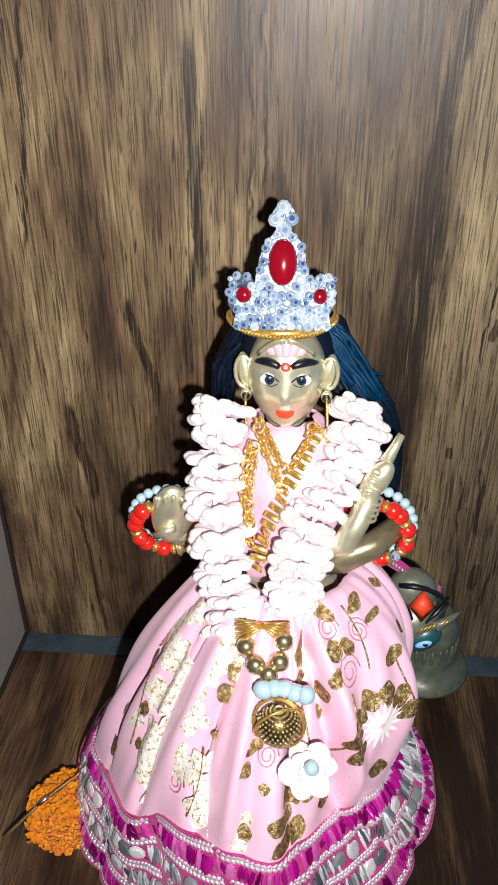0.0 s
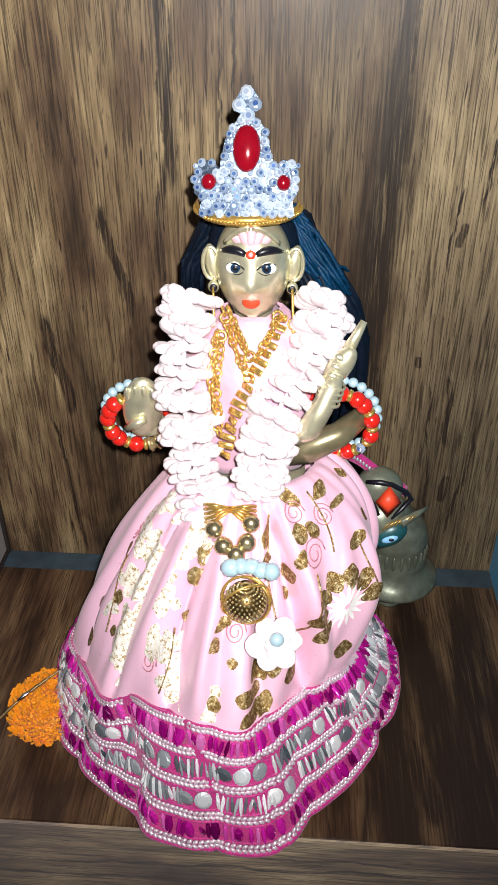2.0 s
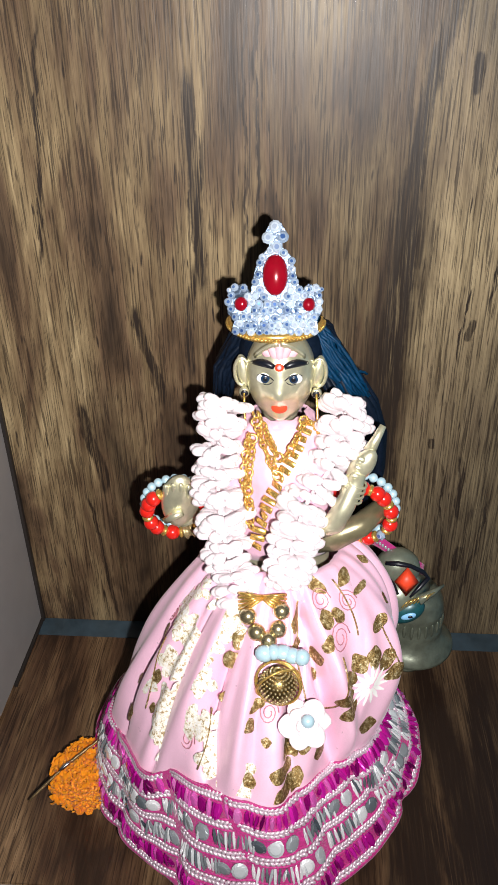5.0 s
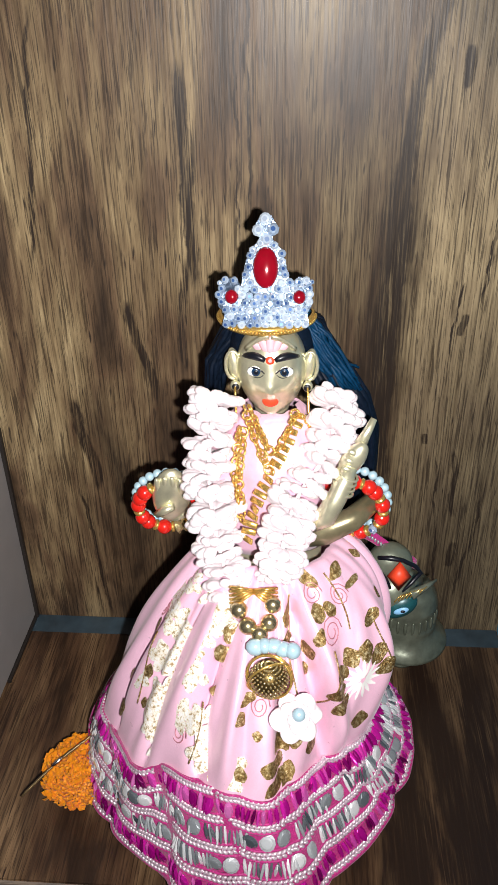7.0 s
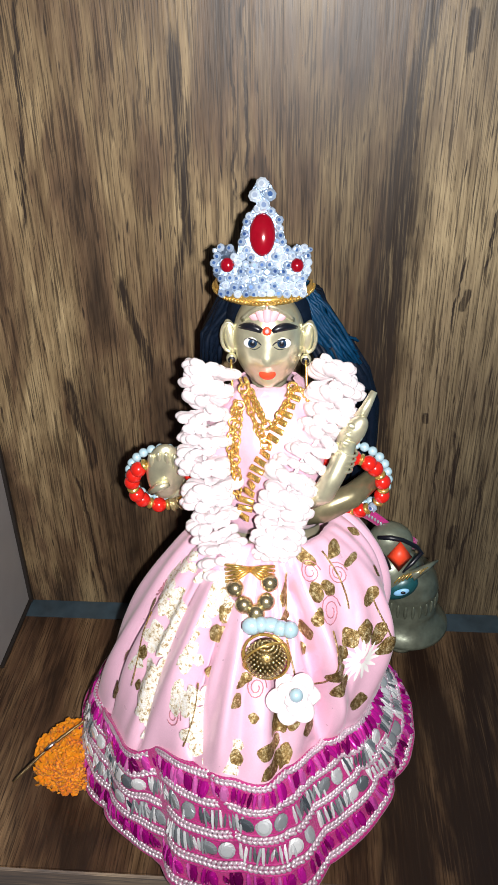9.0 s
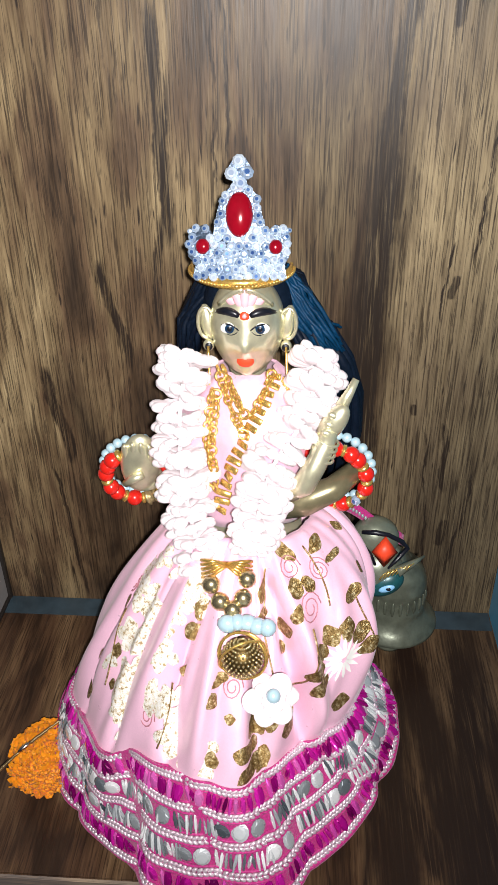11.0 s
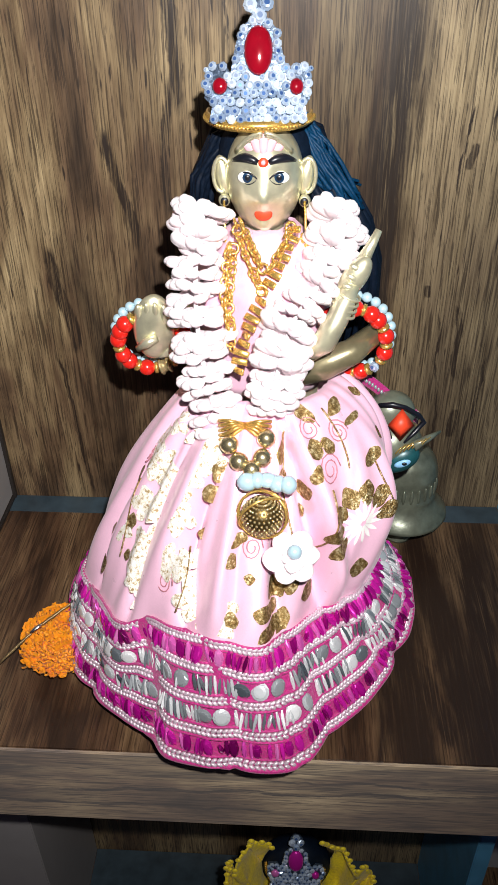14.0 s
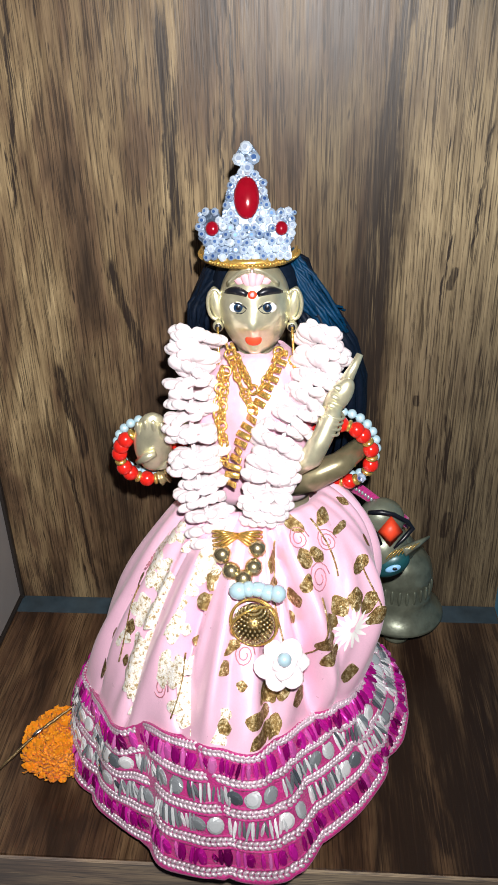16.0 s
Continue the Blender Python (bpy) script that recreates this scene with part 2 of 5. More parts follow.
PEARL = plain("pale_blue_pearl", (0.42, 0.60, 0.68), 0.22, 0.15, 0.1, 300, 0.02, 0.6)
PETAL = plain("white_petal", (0.84, 0.74, 0.77), 0.55, 0, 0.05, 260, 0.2, 0, 0, 0.2, 0.25)
SATIN = plain("pink_satin", (0.89, 0.545, 0.695), 0.31, 0.22, 0.05, 1400, 0.06, 0, 0, 0.2)
FUCHSIA = plain("fuchsia_thread", (0.42, 0.014, 0.17), 0.5, 0, 0.3, 900, 0.6, 0, 0, 0.3, 0, 0.0012)
GOLD_PRINT = foil_print("gold_foil_print", [(0.36, (0.17, 0.095, 0.028)), (0.52, (0.36, 0.245, 0.09)), (0.66, (0.78, 0.66, 0.40))])
# Cream copy of the gold foil: torch gleam put into its colour.
LIT_PRINT = foil_print("lit_gold_foil_print", [(0.37, (0.40, 0.28, 0.12)), (0.46, (0.90, 0.82, 0.66)), (0.58, (0.97, 0.95, 0.90))], 0.25)
SWIRL_PRINT = plain("rose_print", (0.50, 0.20, 0.24), 0.5, 0.1, 0.2, 900, 0.3)
SILVER = sequin("silver_sequin", [(0.0, (0.05, 0.07, 0.09)), (0.28, (0.22, 0.25, 0.27)), (0.6, (0.58, 0.62, 0.64)), (0.85, (0.95, 0.97, 0.98))], 0.26, 0.35)
MAGENTA = sequin("magenta_foil", [(0.0, (0.14, 0.002, 0.08)), (0.3, (0.42, 0.004, 0.24)), (0.7, (0.76, 0.02, 0.46)), (1.0, (0.88, 0.24, 0.64))], 0.22, 0.4)
BRAID = plain("silver_braid", (0.72, 0.58, 0.66), 0.3, 0.45, 0.3, 900, 0.3)
ORANGE = plain("marigold_petal", (0.84, 0.29, 0.004), 0.6, 0, 0.18, 300, 0.4, 0, 0.08, 0.1, 0.2)
HAIR = plain("blue_black_hair", (0.003, 0.007, 0.016), 0.5, 0, 0.5, 700, 0.4)
# Bluish light on the dark lock is put into its colour.
HAIR_SHEEN = plain("blue_sheen_hair", (0.002, 0.030, 0.075), 0.42, 0, 0.5, 700, 0.4)
for hair_mat in (HAIR, HAIR_SHEEN):
    hair_mat.node_tree.nodes["Principled BSDF"].inputs["Specular IOR Level"].default_value = 0.15
# Bluish reflection on the glossy shelves, put into a colour.
BLUE_SHEEN = plain("blue_grey_sheen", (0.034, 0.055, 0.07), 0.45, 0, 0.5, 60)
TWIG = plain("foil_wrapped_stick", (0.24, 0.17, 0.08), 0.35, 0.6, 0.5, 700, 0.6)
FOIL = plain("bright_foil", (0.9, 0.9, 0.85), 0.15, 1.0, 0.1)
YELLOW_NET = plain("yellow_net", (0.85, 0.62, 0.02), 0.5, 0.1, 0.3, 600, 0.6, 0, 0, 0.2)
RED_CLOTH = plain("red_cloth", (0.45, 0.02, 0.03), 0.6, 0, 0.2, 600, 0.5)

# ---- mesh helpers ----


def under(ob, parent):
    """Parent without moving: parts are built in the world's metres."""
    if parent:
        ob.parent = parent
        ob.matrix_parent_inverse = Matrix.Translation(parent.location).inverted()


def part(name, bm, mats, parent=None, label="", smooth=True):
    """One mesh object from a bmesh, under a thing or a part."""
    me = bpy.data.meshes.new(name)
    bm.normal_update()
    bm.to_mesh(me)
    bm.free()
    for m in mats if isinstance(mats, (list, tuple)) else [mats]:
        me.materials.append(m)
    if smooth:
        me.polygons.foreach_set("use_smooth", [True] * len(me.polygons))
    ob = new(name, me)
    under(ob, parent)
    if label:
        tagged(ob, label)
    return ob


def piece(name, me, m, parent):
    """A further object on a mesh that is there already."""
    ob = new(name, me)
    ob.matrix_basis = m
    under(ob, parent)
    return ob


def shell(name, verts, faces, mats, parent=None, label="", smooth=True):
    bm = bmesh.new()
    vs = [bm.verts.new(v) for v in verts]
    for f in faces:
        bm.faces.new([vs[k] for k in f])
    return part(name, bm, mats, parent, label, smooth)


def empty(name, at, label, category, group=""):
    ob = new(name)
    ob.location = at
    ob.empty_display_size = 0.01
    return tagged(ob, label, category, group)


def paint(faces, index):
    for f in faces:
        f.material_index = index


def ball(bm, at, r, index=0, u=20, v=14, turn=None):
    """An ellipsoid with radii r."""
    r = (r, r, r) if isinstance(r, (int, float)) else r
    m = Matrix.Translation(at) @ (turn.to_4x4() if turn else Matrix()) @ Matrix.Diagonal((*r, 1))
    got = bmesh.ops.create_uvsphere(bm, u_segments=u, v_segments=v, radius=1, matrix=m)["verts"]
    paint({f for w in got for f in w.link_faces}, index)
    return got


def tube(bm, pts, radii, index=0, n=8, closed=False, flat=1.0):
    """A tube along points, with a radius at each."""
    pts = [Vector(p) for p in pts]
    radii = [radii] * len(pts) if isinstance(radii, (int, float)) else radii
    rings, side = [], None
    for k, p in enumerate(pts):
        a = pts[(k - 1) % len(pts)] if closed or k else p
        b = pts[(k + 1) % len(pts)] if closed or k < len(pts) - 1 else p
        way = (b - a).normalized()
        side = way.orthogonal() if side is None else (side - way * side.dot(way))
        side.normalize()
        up = way.cross(side)
        rings.append([bm.verts.new(p + radii[k] * (side * math.cos(t) + up * math.sin(t) * flat)) for t in (2 * math.pi * i / n for i in range(n))])
    made = []
    for k in range(len(rings) - (0 if closed else 1)):
        r, s = rings[k], rings[(k + 1) % len(rings)]
        made += [bm.faces.new((r[i], r[(i + 1) % n], s[(i + 1) % n], s[i])) for i in range(n)]
    if not closed:
        made += [bm.faces.new(rings[0][::-1]), bm.faces.new(rings[-1])]
    paint(made, index)
    return made


def bead_rows(name, spots, mat, parent, label="", u=7, v=5):
    """Many small ellipsoids in one mesh. spots: matrices that carry place, turn and radii."""
    unit = [(0, 0, 1)] + [(math.sin(math.pi * i / v) * math.cos(2 * math.pi * k / u), math.sin(math.pi * i / v) * math.sin(2 * math.pi * k / u), math.cos(math.pi * i / v)) for i in range(1, v) for k in range(u)] + [(0, 0, -1)]
    last = len(unit) - 1
    faces = [(0, 1 + k, 1 + (k + 1) % u) for k in range(u)]
    for i in range(v - 2):
        faces += [(1 + i * u + k, 1 + (i + 1) * u + k, 1 + (i + 1) * u + (k + 1) % u, 1 + i * u + (k + 1) % u) for k in range(u)]
    faces += [(last, last - u + (k + 1) % u, last - u + k) for k in range(u)]
    points, polys = [], []
    for m in spots:
        base = len(points)
        points += [(m @ Vector(p))[:] for p in unit]
        polys += [tuple(base + k for k in f) for f in faces]
    me = bpy.data.meshes.new(name)
    me.from_pydata(points, [], polys)
    me.polygons.foreach_set("use_smooth", [True] * len(me.polygons))
    me.materials.append(mat)
    ob = new(name, me)
    under(ob, parent)
    return tagged(ob, label)


def lathe(bm, at, profile, index=0, n=32, turn=None):
    """Turned form: profile of (radius, height)."""
    turn = turn or Matrix.Identity(3)
    rings = [[bm.verts.new(Vector(at) + turn @ Vector((r * math.cos(2 * math.pi * i / n), r * math.sin(2 * math.pi * i / n), z))) for i in range(n)] for r, z in profile]
    made = []
    for r, s in zip(rings, rings[1:]):
        made += [bm.faces.new((r[i], r[(i + 1) % n], s[(i + 1) % n], s[i])) for i in range(n)]
    made += [bm.faces.new(rings[0][::-1]), bm.faces.new(rings[-1])]
    paint(made, index)
    return made


def block(name, lo, hi, mat, parent=None, bevel=0.0008, label=""):
    """A board with eased edges."""
    bm = bmesh.new()
    mid = [(a + b) / 2 for a, b in zip(lo, hi)]
    bmesh.ops.create_cube(bm, size=1, matrix=Matrix.Translation(mid) @ Matrix.Diagonal((*[b - a for a, b in zip(lo, hi)], 1)))
    if bevel:
        bmesh.ops.bevel(bm, geom=bm.edges[:], offset=bevel, segments=2, affect="EDGES")
    return part(name, bm, mat, parent, label, smooth=False)


def span(a, b, n):
    return [a + (b - a) * k / (n - 1) for k in range(n)]


def rough(seed, *where):
    return noise.noise(Vector(where) + Vector((seed * 7.3, seed * 3.1, seed * 1.7)))


# ---- the cabinet ----
XL, XR, DEEP, FRONT, FASCIA, TOP, LOW = -0.037, 0.300, 0.0, -0.200, 0.060, 0.424, -0.484


def setting(ob, label):
    return tagged(ob, label, kind="structure")


setting(block("wall_back", (XL - 0.006, 0.0, -0.5), (XR + 0.006, 0.012, 0.62), WOOD_BACK), "grey-brown wood laminate back panel with dark veins and painted shade low down")
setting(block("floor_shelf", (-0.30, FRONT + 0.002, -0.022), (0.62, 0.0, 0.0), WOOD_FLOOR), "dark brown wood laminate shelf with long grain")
setting(block("trim_fascia", (-0.32, FRONT, -FASCIA), (0.64, FRONT + 0.0017, 0.0006), WOOD_EDGE, None, 0.0004), "wood laminate strip along the shelf front")
# Two added thin strips whose colour imitates a bluish reflection on the shelves.
setting(block("sheen_back", (XL + 0.0004, -0.017, -0.0004), (XR - 0.0004, -0.0006, 0.0007), BLUE_SHEEN, None, 0.0), "blue-grey strip with painted floor sheen along the back of the shelf")
setting(block("sheen_back_lower", (XL + 0.0004, -0.050, LOW - 0.0004), (XR - 0.0004, -0.0006, LOW + 0.0007), BLUE_SHEEN, None, 0.0), "blue-grey strip with painted floor sheen along the back of the lower shelf")
setting(block("ceiling", (-0.30, FRONT + 0.002, TOP), (0.62, 0.0, TOP + 0.022), WOOD_FLOOR), "wood laminate underside of the upper shelf")
setting(block("trim_top_fascia", (-0.32, FRONT, TOP), (0.64, FRONT + 0.0017, TOP + 0.075), WOOD_TOP, None, 0.0006), "pale wood laminate strip along the upper shelf")
setting(block("wall_left", (XL - 0.012, -0.094, 0.003), (XL, -0.0005, TOP), WHITE_BOARD), "greyish white side panel of the niche")
setting(block("trim_corner_left", (XL - 0.0005, -0.0036, 0.0), (XL + 0.0022, -0.0004, TOP), DARK_STRIP, None, 0.0), "dark gap along the panel corner")
# Solid dark strip in place of the shade under the raised panel.
setting(block("shade_foot_left", (XL - 0.0005, -0.066, 0.0002), (XL + 0.0016, -0.004, 0.0026), DARK_STRIP, None, 0.0), "dark strip painted for the shade in the gap under the side panel")
setting(block("wall_right", (XR, -0.12, 0.0002), (XR + 0.012, -0.0005, TOP), BLUE_BOARD), "blue side panel of the niche")
setting(block("wall_lower_left", (XL - 0.060, -0.108, LOW), (XL, -0.0005, -0.0225), WHITE_BOARD), "greyish white side panel of the lower niche")
setting(block("wall_lower_right", (XR, -0.12, LOW), (XR + 0.012, -0.0005, -0.0225), BLUE_BOARD), "blue side panel of the lower niche")
setting(block("floor_lower_shelf", (-0.30, FRONT, LOW - 0.022), (0.62, 0.0, LOW), WOOD_FLOOR), "dark wood laminate lower shelf")
setting(block("wall_room", (-1.6, 0.03, -1.2), (1.9, 0.08, 1.5), PLASTER, None, 0), "plain plaster wall behind the cabinet")
setting(block("wall_room_behind", (-1.6, -2.25, -1.2), (1.9, -2.2, 1.5), PLASTER, None, 0), "plain plaster wall of the room")
setting(block("ground", (-1.6, -2.2, -1.25), (1.9, 0.03, -1.2), PLASTER, None, 0), "plain floor of the room")

# ---- the statue ----
CX = 0.143


def build_statue():
    bm = bmesh.new()
    # head: ellipsoid drawn to a chin, with brow, nose, cheeks
    head = ball(bm, (0, 0, 0), 1, 0, 40, 30)
    for v in head:
        p = v.co.copy()
        x, y, z = p.x * 0.0164, p.y * 0.0175, p.z * 0.0215
        if z < 0:
            z *= 1.13
            x *= 1 - 0.04 * (z / 0.0215) ** 2
            y *= 1 - 0.12 * (z / 0.0215) ** 2
        front = max(0.0, -p.y)
        y -= 0.0014 * front * math.exp(-((x / 0.0024) ** 2) - ((z + 0.0022) / 0.0042) ** 2)
        y -= 0.0034 * front * math.exp(-((x / 0.0031) ** 2) - ((z + 0.0060) / 0.0024) ** 2)
        y += 0.0020 * front * (math.exp(-(((abs(x) - 0.0066) / 0.003) ** 2) - ((z - 0.004) / 0.0022) ** 2))
        y -= 0.0010 * front * math.exp(-((x / 0.0040) ** 2) - ((z + 0.0115) / 0.0022) ** 2)
        y -= 0.0062 * front ** 0.5 * math.exp(-((x / 0.0070) ** 2) - ((z + 0.0195) / 0.0040) ** 2)
        y -= 0.0012 * front * math.exp(-(((abs(x) - 0.0085) / 0.0035) ** 2) - ((z + 0.0050) / 0.0040) ** 2)
        v.co = Vector((CX + x, -0.0885 + y, 0.2535 + z))

    def face_y(x, z):
        """The depth of the face at x, z from the head's centre."""
        k = 1 - (x / 0.0158) ** 2 - (z / 0.0215) ** 2
        return -0.0885 - 0.0175 * math.sqrt(max(k, 0.05))

    for s in (-1, 1):
        ball(bm, (CX + s * 0.0066, face_y(0.0066, 0.004) + 0.0012, 0.2563), (0.0040, 0.0015, 0.0026), 1, 16, 10)
        ball(bm, (CX + s * 0.0064, face_y(0.0066, 0.004) + 0.0001, 0.2565), (0.0022, 0.0009, 0.0022), 3, 14, 8)
        ball(bm, (CX + s * 0.0064, face_y(0.0066, 0.004) - 0.0004, 0.2566), (0.0013, 0.0006, 0.0013), 2, 12, 8)
        brow = [(CX + s * (0.0022 + 0.0105 * k / 8), face_y(0.0022 + 0.0105 * k / 8, 0.0080) - 0.0001, 0.2608 + 0.0024 * math.sin(2.7 * k / 8 + 0.2) + 0.0014 * (1 - k / 8)) for k in range(9)]
        tube(bm, brow, [0.0006 + 0.0013 * math.sin(math.pi * min(1, (k + 1.2) / 9.5)) for k in range(9)], 2, 8, False, 1.0)
        for lid, thick in ((1, 0.00035), (-1, 0.0002)):
            tube(bm, [(CX + s * 0.0066 + 0.0042 * q, face_y(0.0066 + s * 0.0046 * q, 0.004) - 0.0003 + 0.0006 * q * q, 0.2563 + lid * 0.0024 * (1 - q * q)) for q in span(-1, 1, 9)], thick, 2, 6)
        # ears, long lobes
        ball(bm, (CX + s * 0.0178, -0.0880, 0.2525), (0.0034, 0.0030, 0.0085), 0, 16, 12, Euler((0, s * 0.16, s * 0.5)).to_matrix())
        tube(bm, [(CX + s * (0.0182 + 0.0034 * math.cos(t)), -0.0908, 0.2535 + 0.0072 * math.sin(t)) for t in (k * math.pi / 8 - 1.9 for k in range(13))], 0.0009, 0, 6)
        ball(bm, (CX + s * 0.0172, -0.0912, 0.2430), (0.0026, 0.0020, 0.0028), 0, 12, 8)
        ball(bm, (CX + s * 0.0170, -0.0929, 0.2430), (0.0018, 0.0008, 0.0018), 2, 10, 6)
    # mouth and forehead marks
    ball(bm, (CX, face_y(0, -0.0120) - 0.0003, 0.2412), (0.0038, 0.0013, 0.0029), 4, 16, 10)
    ball(bm, (CX, face_y(0, 0.0085) + 0.0002, 0.2625), (0.0021, 0.0011, 0.0021), 4, 14, 8)
    ball(bm, (CX, face_y(0, 0.0085) - 0.0003, 0.2627), (0.0011, 0.0009, 0.0011), 5, 12, 8)
    for k in range(-2, 3):
        a = 0.46 * k
        mid = Vector((CX + 0.0062 * math.sin(a), face_y(0.0062 * math.sin(a), 0.0135) + 0.0006, 0.2632 + 0.0058 * math.cos(a)))
        ball(bm, mid, (0.0021, 0.0010, 0.0046), 5, 10, 8, Euler((-0.25, a, 0)).to_matrix())
    # hairline strands parted in the middle
    for s in (-1, 1):
        for k in range(4):
            tube(bm, [(CX + s * (0.0004 + 0.0136 * t), -0.0885 - (0.0168 - 0.0006 * k) * math.sqrt(max(0.02, 1 - (0.86 * t) ** 2)) + 0.0026 + 0.0004 * k,
                       0.2735 - 0.0011 * k - 0.0125 * t ** 2) for t in (i / 10 for i in range(9))], 0.0009, 0, 6)
    # neck rings and trunk
    lathe(bm, (CX, -0.089, 0.150), [(0.020, 0), (0.023, 0.03), (0.021, 0.055), (0.015, 0.070), (0.0085, 0.077), (0.0080, 0.080), (0.0088, 0.082), (0.0078, 0.084), (0.0086, 0.087), (0.008, 0.094)])
    # legs and plinth under the skirt
    lathe(bm, (CX, -0.100, 0.0), [(0.044, 0), (0.046, 0.004), (0.040, 0.010), (0.032, 0.014), (0.026, 0.05), (0.028, 0.10), (0.026, 0.155)])
    # upheld open palm on a bent arm
    ball(bm, (0.0945, -0.112, 0.1925), (0.0092, 0.0052, 0.0170), 0, 20, 14, Euler((0.15, 0.06, 0.2)).to_matrix())
    for k in range(4):
        ball(bm, (0.0890 + 0.0037 * k, -0.1148, 0.1995 + 0.001 * (k in (1, 2))), (0.0020, 0.0024, 0.0068), 0, 10, 8, Euler((0.35, 0.02, 0)).to_matrix())
    tube(bm, [(0.0875, -0.1165, 0.184), (0.092, -0.1185, 0.188), (0.0965, -0.118, 0.190)], [0.0018, 0.0024, 0.0018], 0, 8)
    tube(bm, [(0.095, -0.110, 0.182), (0.099, -0.098, 0.176), (0.110, -0.088, 0.182), (0.122, -0.085, 0.210)], [0.0055, 0.0060, 0.0070, 0.010], 0, 12)
    # the other arm: forearm to the elbow, hand raised with a pointing finger
    tube(bm, [(0.158, -0.112, 0.172), (0.170, -0.118, 0.178), (0.183, -0.116, 0.184), (0.193, -0.108, 0.189)], [0.0080, 0.0072, 0.0060, 0.0050], 6, 14)
    tube(bm, [(0.162, -0.128, 0.188), (0.1695, -0.132, 0.197), (0.1745, -0.129, 0.206), (0.1775, -0.126, 0.2125), (0.1800, -0.1225, 0.2185)], [0.0036, 0.0052, 0.0048, 0.0044, 0.0036], 0, 14)
    for k in range(4):
        tube(bm, [(0.1768 + 0.0007 * k + 0.0047 * math.cos(t), -0.1268 + 0.0009 * k + 0.0047 * math.sin(t), 0.2085 + 0.0022 * k - 0.0020 * math.cos(t)) for t in (2 * math.pi * i / 18 for i in range(18))], 0.0007, 0, 6, closed=True)
    ball(bm, (0.1812, -0.121, 0.2215), (0.0052, 0.0045, 0.0100), 0, 16, 12, Euler((0, 0.55, 0)).to_matrix())
    tube(bm, [(0.1843, -0.118, 0.2275), (0.1878, -0.115, 0.2335), (0.1903, -0.113, 0.2385)], [0.0030, 0.0021, 0.0016], 0, 10)
    for k in range(3):
        ball(bm, (0.1792 + 0.0012 * k, -0.1250 + 0.001 * k, 0.2185 + 0.0038 * k), (0.0036, 0.0018, 0.0019), 0, 10, 8, Euler((0, 0.5, 0.2)).to_matrix())
    ob = part("statue", bm, [BRASS, EYE_WHITE, EYE_BLACK, EYE_BLUE, LIPS, MARK_PINK, BRASS_SHADED])
    return tagged(ob, "brass statue with painted eyes, red lips and one raised finger", "statue")


build_statue()

# ---- hair ----


def build_hair():
    root = empty("wig", (CX, -0.08, 0.26), "blue-black doll wig with a long lock behind the shoulder", "wig")
    rnd = random.Random(4)
    bm = bmesh.new()
    for k in range(200):
        s = -1 if k % 2 else 1
        r = rnd.uniform(0.015, 0.0235)
        top = Vector((CX + s * 0.010, -0.084, 0.275))
        tube(bm, [top + Vector((rnd.uniform(-1, 1) * 0.006, rnd.uniform(0, 0.016), 0)), (CX + s * r, -0.080 + rnd.uniform(0, 0.022), 0.262 + rnd.uniform(-0.004, 0.006)),
                  (CX + s * (r + 0.009), -0.079 + rnd.uniform(0, 0.022), 0.246 + rnd.uniform(-0.006, 0.004)), (CX + s * (r + 0.011), -0.078 + rnd.uniform(0, 0.022), 0.226)],
             [0.0008, 0.0013, 0.0014, 0.0009], 0, 5)
    ball(bm, (CX, -0.076, 0.258), (0.021, 0.017, 0.021), 0)
    tagged(part("hair", bm, HAIR, root), kind="stuff")
    bm = bmesh.new()
    for k in range(170):
        o = Vector((rnd.gauss(0, 0.0021), rnd.gauss(0, 0.003), rnd.gauss(0, 0.0021)))
        path = [(0.157, -0.076, 0.271), (0.1640, -0.076, 0.262), (0.1690, -0.076, 0.2525), (0.1745, -0.077, 0.2445), (0.1790, -0.077, 0.2385)]
        tube(bm, [Vector(p) + o * (0.7 + 0.2 * i) + Vector((rnd.gauss(0, 0.0012), 0, rnd.gauss(0, 0.0014))) for i, p in enumerate(path)], [0.0007, 0.0010, 0.0011, 0.0011, 0.0007], 0, 5)
    tagged(part("side_lock", bm, HAIR_SHEEN, root, "dark lock of hair with a teal-blue sheen in its colour"), kind="stuff")
    bm = bmesh.new()
    for k in range(60):
        o = Vector((rnd.gauss(0, 0.004), rnd.gauss(0, 0.004), 0))
        path = [(0.170, -0.074, 0.246), (0.180, -0.072, 0.228), (0.186, -0.070, 0.208), (0.187, -0.068, 0.185), (0.183, -0.066, 0.155)]
        tube(bm, [Vector(p) + o for p in path], [0.0018, 0.0026, 0.0026, 0.0022, 0.0012], 0, 6)
    tagged(part("back_lock", bm, HAIR, root, "black lock of hair"), kind="stuff")


build_hair()

# ---- crown ----


def gem_mesh(name, r, h, mat, n=8, table=None):
    """A cut stone: girdle, crown facets and a small table, facing +z."""
    bm = bmesh.new()
    rings = [[bm.verts.new((q * math.cos(2 * math.pi * (i + o) / n), q * math.sin(2 * math.pi * (i + o) / n), z)) for i in range(n)] for q, z, o in ((r, 0, 0), (r, h * 0.35, 0), (r * 0.68, h * 0.9, 0.5), (r * 0.40, h, 0.5))]
    for a, b in zip(rings, rings[1:]):
        for i in range(n):
            f = bm.faces.new((a[i], a[(i + 1) % n], b[(i + 1) % n], b[i]))
            f.material_index = 0
    bm.faces.new(rings[-1]).material_index = 1 if table else 0
    me = bpy.data.meshes.new(name)
    bm.normal_update()
    bm.to_mesh(me)
    bm.free()
    me.materials.append(mat)
    if table:
        me.materials.append(table)
    return me


